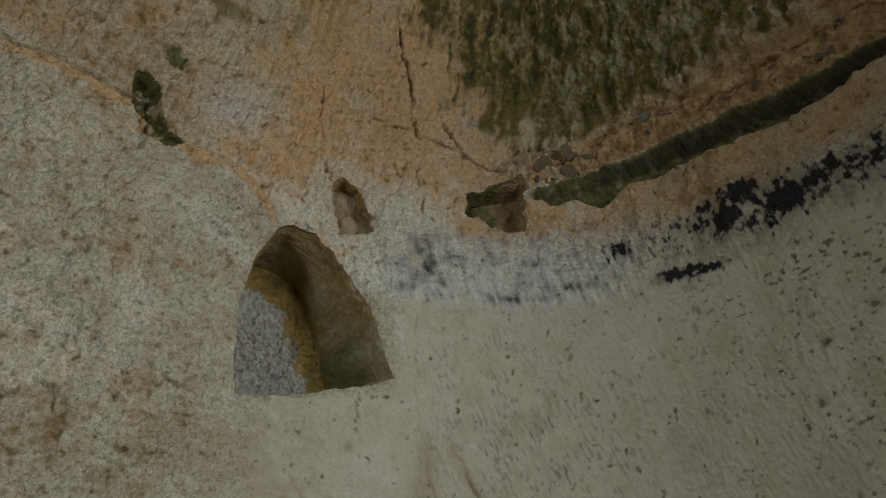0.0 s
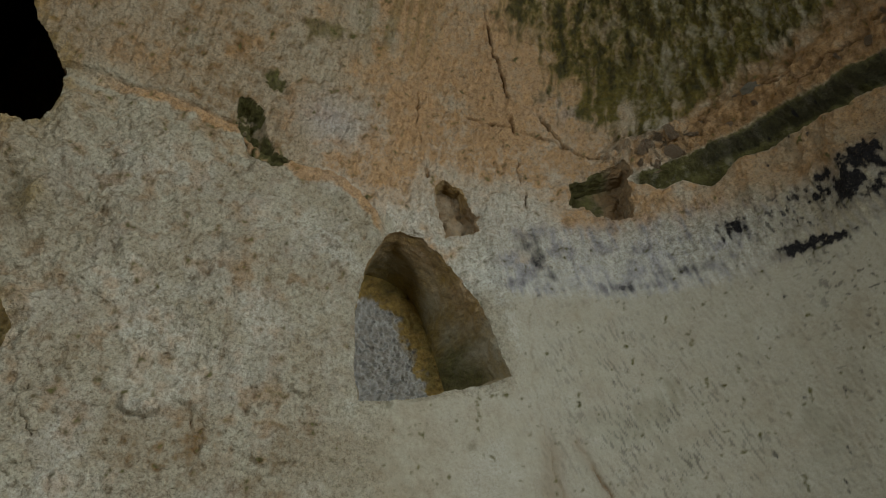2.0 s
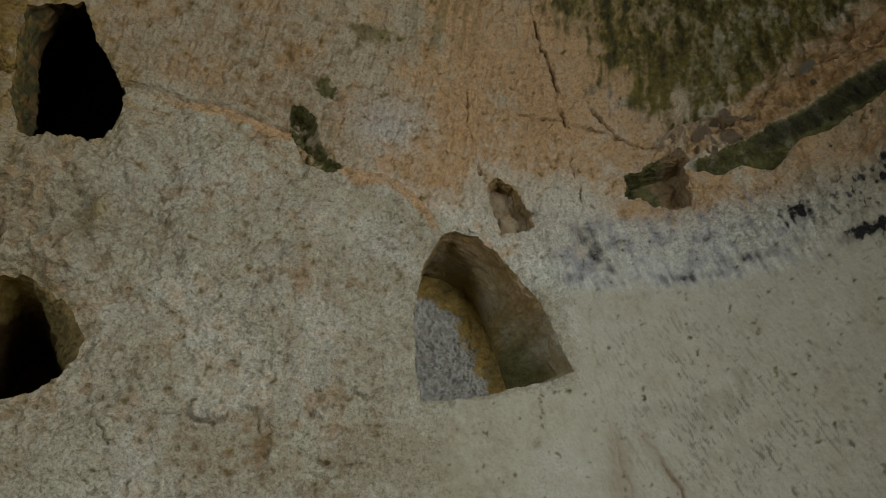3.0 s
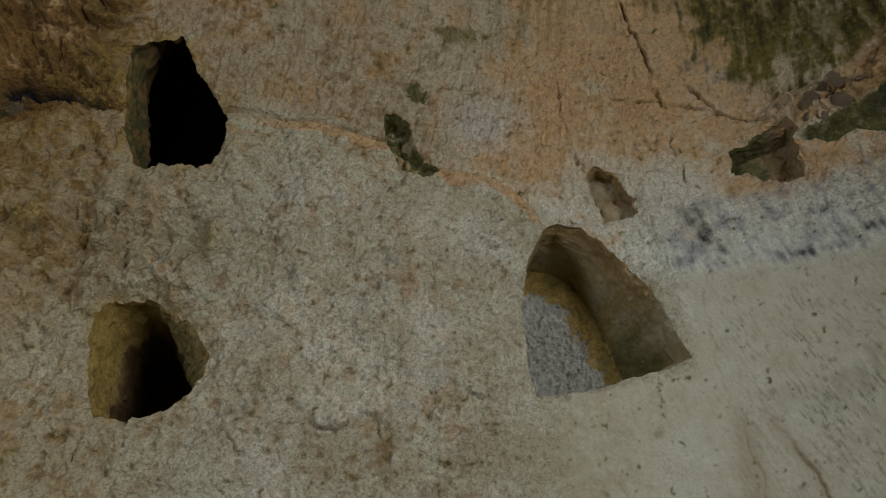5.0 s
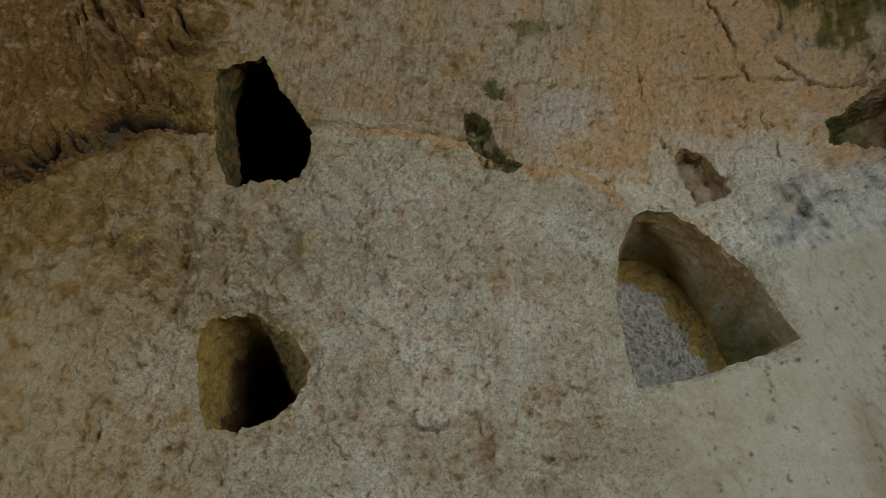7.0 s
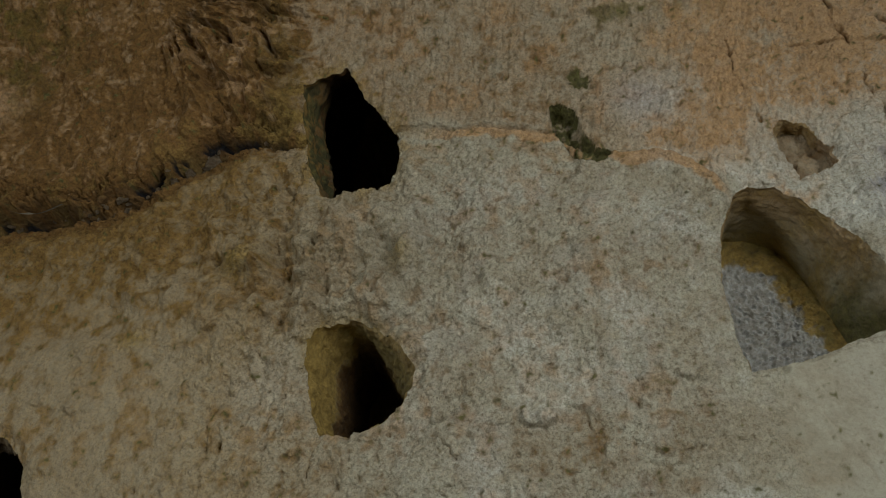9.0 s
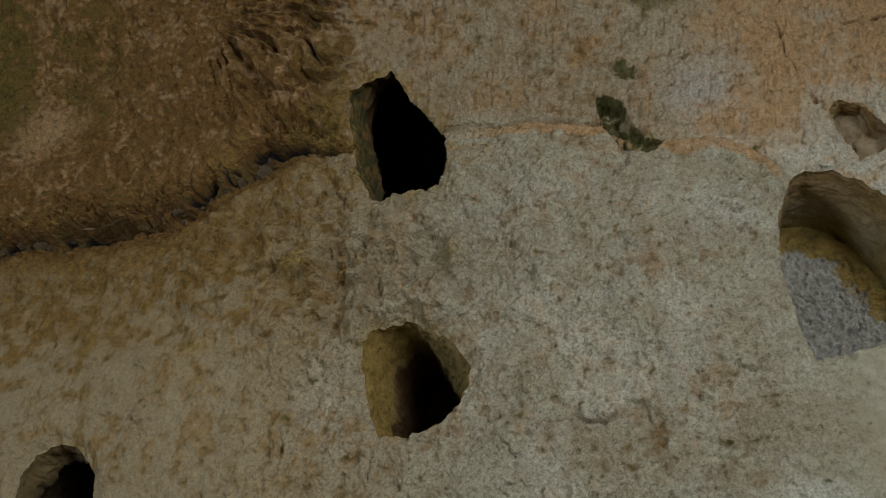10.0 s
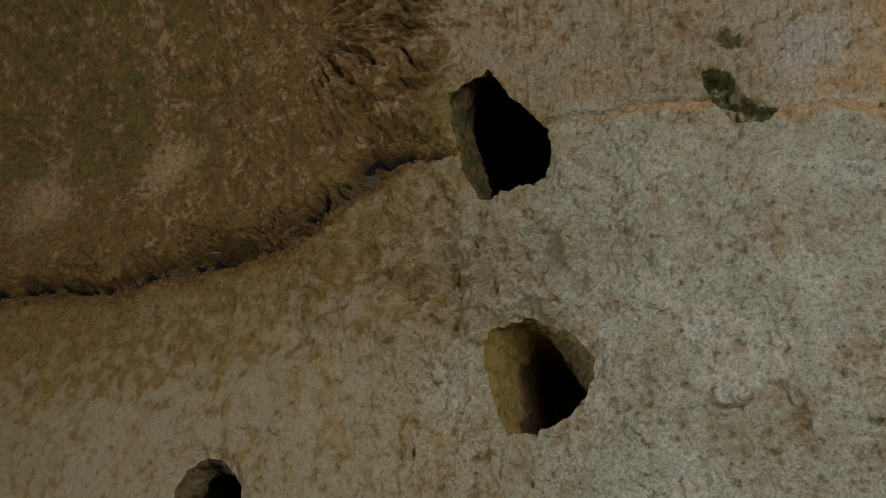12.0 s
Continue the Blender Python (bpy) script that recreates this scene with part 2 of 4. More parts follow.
seam, gap = level(S, SEAM), level(S, GAP)
seam = seam + 0.012 * fbm(S, 0 * S, 0.25, 3, 5)
gap = gap * (1 + 0.35 * fbm(S, V, 0.22, 2, 6)) + 0.010 * fbm(S, V, 0.09, 2, 7) * (gap > 0.015)
low_edge, top_edge = level(S, GROOVE_LOW) + 0.012 * fbm(S, V, 0.09, 2, 9), level(S, GROOVE_TOP) + 0.010 * fbm(S, V, 0.3, 2, 10) + 0.003 * fbm(S, V, 0.04, 1, 12)
left_block = smooth(-0.42, -0.54, S + 0.35 * np.maximum(3.0 - V, 0) - 0.0 * V)          # rough left face
right_side = smooth(0.02, 0.22, S)
above = V - seam
vault_left = smooth(-1.9, -2.6, S) * smooth(-0.02, 0.05, above)
vault_right = smooth(0.55, 1.0, S) * smooth(4.08, 4.35, V) + smooth(0.2, 0.5, S) * (1 - smooth(0.55, 1.0, S)) * smooth(4.3, 4.5, V)
upper_mid = smooth(-2.3, -1.9, S) * smooth(0.35, 0.05, S) * smooth(-0.02, 0.06, np.where(S < -0.44, above, V - 3.6))

relief = 0.030 * fbm(S, V, 1.1, 2, 20) + 0.012 * fbm(S, V, 0.3, 2, 22)
rough = np.clip(1 - right_side * smooth(3.4, 3.2, V) * 0.8 - 0.35 * upper_mid, 0, 1)
smooth_left = smooth(-2.3, -2.9, S) * smooth(3.6, 3.2, V)
rough = rough * (1 - 0.55 * smooth_left)
sill_panel = smooth(-0.50, -0.34, S + 0.05 * fbm(S, V, 0.12, 3, 23)) * smooth(2.74, 2.70, V - 0.13 * np.clip(S + 0.4, 0, 0.6)) * smooth(0.26, 0.12, S)
rough = rough * (1 - 0.75 * sill_panel)
pits = fbm(S, V, 0.055, 3, 30)
pitted = smooth(0.30, 0.75, fbm(S, 0.7 * V, 0.027, 2, 33)) * (0.35 + smooth(-0.2, 0.4, fbm(S, V, 0.15, 2, 34)))
chips = smooth(0.10, 0.0, np.abs(perlin(S / 0.05, V / 0.085, 38) + 0.35 * perlin(S / 0.02, V / 0.03, 39))) * smooth(-0.1, 0.35, fbm(S, V, 0.12, 2, 37))
pebbly = fbm(S, V, 0.022, 2, 36)
scabs = np.abs(fbm(S + 0.02 * pits, V, 0.13, 4, 25, 0.55))

crumbs, crumb_tone = cells(S + 0.010 * fbm(S, V, 0.04, 2, 35), V + 0.010 * fbm(S, V, 0.04, 2, 32), 0.034, 3)
lumpy = 0.40 + 1.0 * blob(S, V, -2.25, 3.4, 0.8, 0.5) + 0.25 * smooth(-0.2, 0.5, fbm(S, V, 0.4, 2, 24))
relief += rough * (0.006 * pits - 0.007 * pitted + 0.005 * pebbly + 0.007 * (crumb_tone - 0.5) * smooth(0.0, 0.25, crumbs) * smooth(-0.3, 0.4, fbm(S, V, 0.2, 2, 37)))
relief += rough * blob(S, V, -2.2, 3.3, 0.6, 0.42) * (0.070 * fbm(S, V, 0.14, 3, 16, 0.5) + 0.040 * np.abs(fbm(S, V, 0.20, 4, 18, 0.5)))
relief += rough * lumpy * (0.040 * fbm(S, V, 0.19, 4, 25, 0.52) + 0.009 * np.abs(fbm(S, V, 0.07, 3, 28, 0.6)))

relief += 0.0018 * fbm(S, V, 0.016, 1, 31)
# tool marks
scratched = right_side * smooth(3.5, 3.2, V)
relief += scratched * (0.0028 * strokes(S, V, 0.032, 0.14, -16, 40) * (0.5 + fbm(S, V, 0.4, 1, 41)) + 0.0030 * strokes(S, V, 0.014, 0.035, -20, 43) + 0.0015 * fbm(S, V, 0.03, 2, 44))
relief += vault_right * (0.018 * strokes(S + 0.03 * fbm(S, V, 0.15, 2, 45), V, 0.06, 0.13, 6, 46) + 0.010 * strokes(S, V, 0.03, 0.06, 0, 48) + 0.026 * np.abs(fbm(S, V, 0.13, 4, 49, 0.55)))
relief += upper_mid * (0.012 * strokes(S, V, 0.026, 0.08, 4, 50) + 0.006 * fbm(S, V, 0.05, 3, 52))
fan = smooth(-3.4, -3.1, S) * smooth(-2.2, -2.38, S) * smooth(-0.02, 0.08, above)
fan_r, fan_a = np.hypot(S + 3.12, V - 4.98), np.arctan2(4.98 - V, S + 3.12)
gouge = fbm(fan_a / 0.125 + 1.1 * fbm(S, V, 0.35, 2, 53), fan_r / 0.42, 1.0, 2, 54, 0.45) + 0.20 * fbm(S, V, 0.06, 2, 51)
gouge = smooth(-0.45, 0.15, gouge) - 0.5 * smooth(0.15, 0.6, gouge)
relief += fan * smooth(0.12, 0.45, fan_r) * (0.25 + 0.75 * smooth(1.45, 1.0, fan_a)) * smooth(0.0, 0.16, above - gap) * (0.080 * gouge + 0.008 * fbm(S, V, 0.045, 2, 55, 0.5))
relief += vault_left * (1 - fan) * (0.010 * strokes(S, V, 0.05, 0.16, 10, 56) + 0.016 * fbm(S, V, 0.16, 4, 58, 0.5))
relief += 0.010 * smooth(-2.3, -2.6, S) * smooth(-0.02, -0.1, above) * smooth(-0.55, -0.2, above) * strokes(S, V, 0.05, 0.2, 28, 60)
# scabbed ground over the round niche
relief += 0.025 * blob(S, V, -2.0, 3.3, 0.5, 0.3) * fbm(S, V, 0.15, 3, 62)
relief += 0.030 * smooth(-2.1, -2.6, S) * smooth(2.9, 3.3, V) * smooth(0.0, -0.1, above) * fbm(S, V, 0.22, 3, 21, 0.42)
# the bulging vault over the seam, and the open seam itself
rolled = 1 - np.exp(-np.maximum(above, 0) / (0.09 + 0.03 * fbm(S, V, 0.2, 2, 61)))
relief += smooth(0.0, 0.06, above - 0.6 * gap) * smooth(-2.2, -2.9, S) * (0.060 * rolled * np.exp(-np.maximum(above - 0.3, 0) / 0.9))
relief += smooth(-2.15, -2.5, S) * (above > 0) * 0.020 * smooth(0.35, 0.0, above) * fbm(S, V, 0.10, 3, 59, 0.45)
notch = smooth(-0.005, 0.018, above) * np.clip(1 - above / np.maximum(gap, 0.004), 0, 1) ** 0.8
notch_deep = 0.060 + 0.16 * smooth(-3.95, -3.75, S) * smooth(-3.40, -3.55, S) + 0.08 * smooth(-2.78, -2.66, S) + 0.05 * fbm(S, V, 0.12, 2, 63)
notch_deep += 0.03 * (cells(S, 1.2 * V, 0.05, 9)[1] - 0.5)
relief -= notch * np.where(gap > 0.012, notch_deep, 0.0) * smooth(-2.2, -2.45, S)
blocks, block_tone = cells(S + 0.05 * fbm(S, V, 0.12, 3, 57), 1.4 * V + 0.05 * fbm(S, V, 0.12, 3, 59), 0.085, 5)
small_blocks, small_tone = cells(S + 0.01 * fbm(S, V, 0.05, 2, 61), 1.2 * V, 0.034, 6)
rubbly = smooth(-2.22, -2.5, S) * smooth(0.21, 0.05, above - gap + 0.12 * fbm(S, V, 0.3, 2, 62)) * smooth(0.004, 0.02, above)
relief += rubbly * (0.040 * (block_tone - 0.5) + 0.018 * (small_tone - 0.5) - 0.028 * smooth(0.16, 0.0, blocks) - 0.012 * smooth(0.15, 0.0, small_blocks))
crumbling = smooth(-2.3, -2.6, S) * smooth(-0.13, -0.02, above + 0.05 * fbm(S, V, 0.25, 2, 64)) * smooth(0.004, -0.004, above)
relief -= crumbling * (0.030 + 0.030 * (small_tone - 0.5) + 0.012 * smooth(0.2, 0.0, small_blocks))      # the lower lip crumbles away
thin = np.exp(-(above / 0.010) ** 2) * smooth(-1.95, -1.8, S) * smooth(-1.1, -1.15, S)
relief -= 0.03 * thin
relief += 0.006 * smooth(-2.1, -1.8, S) * smooth(-1.05, -1.2, S) * smooth(0.0, 0.015, above)
# the left face stands forward of the hollow round the arch
step = smooth(-0.012, 0.012, -above) * smooth(-0.43, -0.50, S) * smooth(-1.25, -0.95, S)
relief += 0.05 * step * smooth(2.6, 2.9, V)

relief += 0.028 * np.exp(-((S - 0.02 - 0.15 * (3.7 - V)) / 0.03) ** 2) * smooth(3.0, 3.2, V) * smooth(3.78, 3.66, V)
relief += 0.012 * upper_mid * np.abs(fbm(S, V, 0.10, 4, 28, 0.55)) + 0.022 * vault_left * np.abs(fbm(S, V, 0.16, 4, 26, 0.55))
# groove on the right, with the broken band over it
in_groove = smooth(-0.004, 0.02, V - low_edge) * smooth(1.0, 0.55, (V - low_edge) / np.maximum(top_edge - low_edge, 0.01)) * smooth(0.70, 0.78, S)
relief += in_groove * 0.010 * fbm(S, V, 0.05, 3, 58)
relief -= 0.085 * in_groove * (0.75 + 0.30 * smooth(1.0, 1.6, S) + 0.14 * fbm(S, V, 0.06, 3, 67))
band = smooth(0.6, 0.9, S) * smooth(-0.005, 0.05, V - top_edge) * smooth(0.26, 0.14, V - top_edge)
relief += band * (0.026 + 0.030 * fbm(S, V, 0.16, 3, 64) + 0.012 * (block_tone - 0.5) - 0.020 * smooth(0.08, 0.0, blocks) * smooth(-0.1, 0.3, fbm(S, V, 0.25, 2, 65)) - 0.004 * smooth(0.15, 0.0, small_blocks))
broken_end = np.clip(blob(S, V, 0.90, 4.02, 0.16, 0.09) + 0.7 * blob(S, V, 0.70, 4.02, 0.10, 0.10), 0, 1)
relief += broken_end * (0.040 + 0.055 * (block_tone - 0.5) - 0.035 * smooth(0.10, 0.0, blocks) + 0.01 * (small_tone - 0.5))
relief += 0.020 * smooth(0.35, 0.6, S) * smooth(0.012, -0.02, V - low_edge) * smooth(-0.14, -0.02, V - low_edge)
relief += 0.05 * blob(S, V, 0.72, 4.0, 0.10, 0.05) * (1 + fbm(S, V, 0.05, 2, 66))
relief += 0.035 * blob(S, V, -0.27, 3.63, 0.07, 0.08) * (1 + 0.6 * fbm(S, V, 0.06, 3, 69))          # white boss over the arch
# hollows
scar = smooth(-0.01, 0.02, inside(S, V, SCAR) + 0.012 * fbm(S, V, 0.06, 2, 68))
relief -= 0.014 * scar
panel2 = smooth(-0.02, 0.02, inside(S, V, [(-0.80, 2.56), (-0.62, 2.60), (-0.42, 2.56), (-0.33, 2.45), (-0.28, 2.3), (-0.9, 2.3)]))
relief -= 0.008 * panel2 + (0.9 * panel2 * 0.006 * pits)
bent_s, bent_v, broken = S + 0.014 * fbm(S, V, 0.06, 3, 70), V + 0.010 * fbm(S, V, 0.05, 2, 71), 0.4 + 0.8 * smooth(-0.3, 0.4, fbm(S, V, 0.10, 1, 72))
split = np.zeros_like(S)
for pts, wide, deep in CRACKS:
    d = np.exp(-(beside(bent_s, bent_v, pts) / (0.5 * wide)) ** 2) * broken
    split = np.maximum(split, d * min(1.0, deep / 0.022))
    relief -= deep * d
pick = np.random.RandomState(3)
holes = np.zeros_like(S)


def dent(cs, cv, rs, rv, deep):
    i0, i1 = np.searchsorted(S_STEPS, [cs - 3 * rs, cs + 3 * rs])
    j0, j1 = np.searchsorted(V_STEPS, [cv - 3 * rv, cv + 3 * rv])
    b = blob(S[i0:i1, j0:j1], V[i0:i1, j0:j1], cs, cv, rs, rv)
    relief[i0:i1, j0:j1] -= deep * b
    holes[i0:i1, j0:j1] = np.maximum(holes[i0:i1, j0:j1], b)


for k in range(38):
    dent(pick.uniform(0.9, 2.6), pick.uniform(2.2, 3.25), pick.uniform(0.006, 0.014), pick.uniform(0.006, 0.012), pick.uniform(0.006, 0.018))
for k in range(150):
    dent(pick.uniform(-4.0, -0.5), pick.uniform(2.25, 3.8), pick.uniform(0.006, 0.016), pick.uniform(0.008, 0.02), pick.uniform(0.006, 0.018))


def flake(cs, cv, rs, rv, high):
    # a scale of rock, proud at its lower edge and running out upwards
    i0, i1 = np.searchsorted(S_STEPS, [cs - 1.5 * rs, cs + 1.5 * rs])
    j0, j1 = np.searchsorted(V_STEPS, [cv - 1.5 * rv, cv + 1.5 * rv])
    x, y = (S[i0:i1, j0:j1] - cs) / rs, (V[i0:i1, j0:j1] - cv) / rv
    d = np.hypot(x, y) + 0.35 * fbm(S[i0:i1, j0:j1], V[i0:i1, j0:j1], 0.04, 2, 90)
    relief[i0:i1, j0:j1] += 1.4 * high * smooth(1.0, 0.86, d) * smooth(0.9, -0.8, y)


flake(-1.28, 2.60, 0.07, 0.06, 0.022)
flake(-1.66, 2.64, 0.03, 0.05, 0.015)
for k in range(70):
    size = pick.uniform(0.014, 0.045)
    flake(pick.uniform(-3.4, -0.62), pick.uniform(2.3, 3.85), size, size * pick.uniform(0.7, 1.5), pick.uniform(0.006, 0.014))
for k in range(40):
    size = pick.uniform(0.015, 0.04)
    flake(pick.uniform(-2.2, 0.4), pick.uniform(3.95, 4.9), size, size * pick.uniform(0.8, 1.8), pick.uniform(0.004, 0.010))
for cs, cv, rs, rv in [(-1.86, 3.28, 0.045, 0.05), (-1.83, 3.25, 0.02, 0.025), (-2.06, 3.22, 0.025, 0.05), (-2.27, 3.25, 0.02, 0.035), (-2.41, 3.11, 0.025, 0.04), (-1.75, 3.12, 0.03, 0.05), (-2.62, 3.40, 0.04, 0.03), (-2.02, 2.38, 0.010, 0.012), (-2.0, 2.575, 0.012, 0.02), (-2.55, 2.55, 0.02, 0.04), (-2.49, 2.56, 0.012, 0.03),
                       (-1.64, 2.62, 0.013, 0.02), (-0.40, 2.70, 0.010, 0.010), (0.66, 4.13, 0.02, 0.04), (0.61, 4.05, 0.015, 0.015),
                       (-0.07, 2.56, 0.018, 0.014), (1.52, 4.18, 0.02, 0.02), (-0.92, 2.61, 0.01, 0.02), (1.85, 2.83, 0.03, 0.012), (2.05, 2.9, 0.03, 0.015), (1.78, 2.62, 0.02, 0.015), (2.0, 2.45, 0.03, 0.02)]:
    dent(cs, cv, rs, rv, 0.03)

depths = {}
for name, outer, _ in RECESSES:
    depths[name] = mouth(S, V, name, outer)
    worn = 0.03 if name in ("round_niche", "low_niche") else 0.010
    if name == "slot_niche":
        continue
    relief -= worn * smooth(-2.2 * worn, 0.0, inside(S, V, outer)) * (1 + 0.5 * pits)

hollow = depths["slot_niche"]
slant = smooth(0.25, 0.03, S - np.interp(V, [3.68, 3.76, 3.83, 4.05], [-1.03, -1.062, -1.11, -1.128]))
relief -= smooth(0.0, 0.014, hollow) * (0.022 + 0.065 * slant) + (hollow > 0) * 0.014 * fbm(S, V, 0.05, 3, 86)
hollow_over = smooth(-0.02, 0.02, inside(S, V, SLOT_OVER) + 0.012 * fbm(S, V, 0.05, 2, 88))
relief -= 0.035 * hollow_over

# the rims: points beside a rim are drawn onto it, so that the rim runs clean
RIM_S, RIM_V = S.copy(), V.copy()
for name, outline, _ in RECESSES:
    d = depths[name]
    gs, gv = np.gradient(d, S_STEPS, V_STEPS)
    k = 1 / np.maximum(gs * gs + gv * gv, 0.3)
    w = np.abs(d) < 0.75 * STEP
    RIM_S[w] -= (d * gs * k)[w]
    RIM_V[w] -= (d * gv * k)[w]

POINTS = skin(RIM_S, RIM_V, relief)
du, dv = np.gradient(POINTS, axis=0), np.gradient(POINTS, axis=1)
NORMALS = np.cross(dv, du)
NORMALS /= np.linalg.norm(NORMALS, axis=-1)[..., None] + 1e-12
if NORMALS[np.searchsorted(S_STEPS, -1.0), np.searchsorted(V_STEPS, 3.0), 1] > 0:
    NORMALS = -NORMALS

# ---- stains: lime, iron, algae, soot, damp, moss, ash, sulphur-yellow crust; with painted shade ----
n1, n2, n3 = fbm(S, V, 0.28, 3, 101), fbm(S, V, 0.08, 3, 104), fbm(S, V, 0.03, 2, 107)
streak = strokes(S, V, 0.022, 0.14, -14, 110, 3)
drip = strokes(S, V, 0.05, 0.5, 3, 113, 3)
arch, upper, rounded, low = (np.maximum(depths[k], 0) for k in ("arched_niche", "upper_niche", "round_niche", "low_niche"))
slot, socket, pocket = (np.maximum(depths[k], 0) for k in ("slot_niche", "beam_socket", "ledge_pocket"))
free = (arch <= 0) & (upper <= 0) & (rounded <= 0) & (low <= 0) & (slot <= 0) & (socket <= 0) & (pocket <= 0)

under = smooth(0.25, 0.5, S) * smooth(3.50, 3.68, V + 0.05 * n2) * smooth(0.01, -0.02, V - low_edge)
lower_right = smooth(-0.12, 0.3, S + 0.1 * n1 + 0.3 * (3.2 - V) * (V < 3.2)) * smooth(3.34, 3.24, V + 0.03 * streak)
face = smooth(-2.0, -1.6, S + 0.12 * n1) * smooth(-0.40, -0.50, S) * smooth(3.78, 3.60, V + 0.05 * n1)
veil = smooth(-0.25, 0.45, fbm(S, V, 0.45, 4, 121, 0.6))
pale = 0.55 * face * (0.35 + 0.65 * veil) * smooth(-0.8, 0.7, n1 + 0.8 * n2 + 0.4 * n3) + 0.32 * lower_right * np.clip(0.80 + 0.45 * n1 + 0.30 * n2 + 0.2 * streak, 0.2, 1) + 0.06 * sill_panel * np.clip(0.9 + 0.3 * n1 + 0.2 * n2, 0, 1) + 0.22 * smooth_left
pale = np.maximum(pale, (0.50 + 0.4 * smooth(3.1, 3.3, V)) * smooth(-0.8, 0.2, n2) * np.exp(-((S - 0.03 - 0.15 * (3.7 - V) + 0.03 * n1) / 0.05) ** 2) * smooth(3.8, 3.7, V) * smooth(2.7, 3.1, V) + 0.6 * blob(S, V, -0.27, 3.64, 0.07, 0.08))
pale = np.maximum(pale, 0.55 * blob(S, V, -2.35, 2.75, 0.16, 0.22))
pale = np.maximum(pale, 0.8 * smooth(-0.02, 0.14, S) * smooth(1.5, 1.0, S) * smooth(3.68, 3.5, V + 0.05 * n1) * smooth(3.2, 3.28, V) * smooth(0.5, -0.5, streak))
pale = np.maximum(pale, 0.45 * under * smooth(-0.3, 0.4, n2 + 0.5 * n1))
pale = np.maximum(pale, 0.15 * smooth(0.4, 0.8, S) * smooth(4.10, 4.2, V) * smooth(4.55, 4.3, V + 0.1 * n1) * smooth(-0.2, 0.4, n2 + n1))
pink = np.clip(blob(S, V, -5.02, 4.45, 0.28, 0.25) + blob(S, V, -4.05, 4.48, 0.28, 0.17) + 0.4 * n2 * (S < -3), 0, 1) * smooth(-3.2, -3.6, S) * (V > 4.05) * (V < 4.9)
corner = smooth(-0.10, 0.12, S + 0.36 + 0.42 * smooth(3.5, 3.68, V) + 0.08 * n2) * smooth(1.25, 0.75, S + 0.1 * n1) * smooth(3.15, 3.35, V) * smooth(4.35, 3.95, V + 0.12 * n1)
pale = np.maximum(pale, corner * np.clip(0.85 + 0.3 * n2 + 0.3 * n1, 0.3, 1))
pale = np.maximum(pale, 0.5 * pink)
pale = np.clip(pale - 0.15 * scar - 0.12 * panel2, 0, 1) * free

green_mix = smooth(0.0, 0.4, S) * smooth(4.3, 4.6, V) * smooth(-0.2, 0.5, fbm(S, V, 0.13, 3, 133))
core = smooth(-0.66, -0.36, S + 0.10 * n1 + 0.06 * n2) * smooth(0.95, 0.45, S + 0.1 * n1) * smooth(3.68, 3.92, V + 0.05 * n1) * smooth(5.5, 4.6, V)
stripe = smooth(-0.075, -0.055, above + 0.015 * n2) * smooth(0.012, 0.0, above) * smooth(-1.85, -1.5, S) * smooth(-0.42, -0.5, S)
ochre = core * (0.95 + 0.4 * n1 + 0.25 * n2) * (1 - 0.5 * smooth(4.25, 3.80, V + 0.05 * n1)) * (0.75 + 0.25 * smooth(-0.3, 0.2, n3)) + 0.35 * green_mix + 0.32 * upper_mid * (0.8 + 0.5 * n1) * smooth(0.0, -0.6, S) + (0.55 + 0.3 * n2) * band + (0.55 + 0.3 * n1 + 0.3 * n2) * under + 0.8 * stripe
ochre += 1.0 * vault_left * (0.80 + 0.4 * fbm(S, V, 0.35, 3, 135) + 0.2 * n2) + 0.16 * smooth(-1.8, -2.6, S) + 0.34 * smooth(0.0, 0.8, 0.8 * n2 + 0.8 * n1) * left_block * smooth(-0.5, -0.9, S) + 0.45 * notch * (gap > 0.012) * smooth(0.0, 0.4, n2)
ochre += 0.45 * blob(S, V, -0.2, 3.45, 0.12, 0.12) * (0.8 + n2) + 0.5 * blob(S, V, 0.17, 3.42, 0.08, 0.05) + 0.45 * (socket > 0)
ochre += 0.24 * corner * smooth(3.42, 3.62, V + 0.06 * n2) * np.clip(0.8 + 0.35 * n2 + 0.3 * n1 + 0.3 * n3, 0, 1.3) + 0.12 * corner * smooth(0.0, 0.7, n2)
red_band = smooth(0.85, 1.1, S) * smooth(0.0, 0.03, V - top_edge) * smooth(0.46, 0.30, V - top_edge + 0.06 * n1)
ochre = np.clip(ochre + red_band * (0.60 + 0.3 * n2), 0, 1) * ((upper <= 0) & (low <= 0))

drops = strokes(S + 0.02 * fbm(S, V, 0.1, 2, 132), V, 0.045, 0.30, 4, 131, 3)
green_zone = smooth(-0.16, 0.16, S - np.interp(V, [4.05, 4.3, 4.6, 4.9, 5.4], [0.78, 0.50, 0.36, 0.16, -0.05]) + 0.14 * n1 + 0.12 * drops + 0.06 * n2)
green_zone = green_zone * smooth(-0.05, 0.12, V - np.interp(S, [0.4, 0.9, 1.2, 1.55, 1.8, 2.1], [4.16, 4.12, 4.24, 4.30, 4.30, 4.26]) + 0.06 * n2 + 0.10 * drops)
algae = green_zone * np.clip(0.80 + 0.35 * drops + 0.30 * n2 + 0.35 * n1 + 0.25 * n3, 0.25, 1) + 0.35 * smooth(0.1, 0.4, drip + 0.2) * smooth(4.35, 4.6, V) * smooth(-0.9, -0.5, S) * smooth(-0.1, -0.4, S)
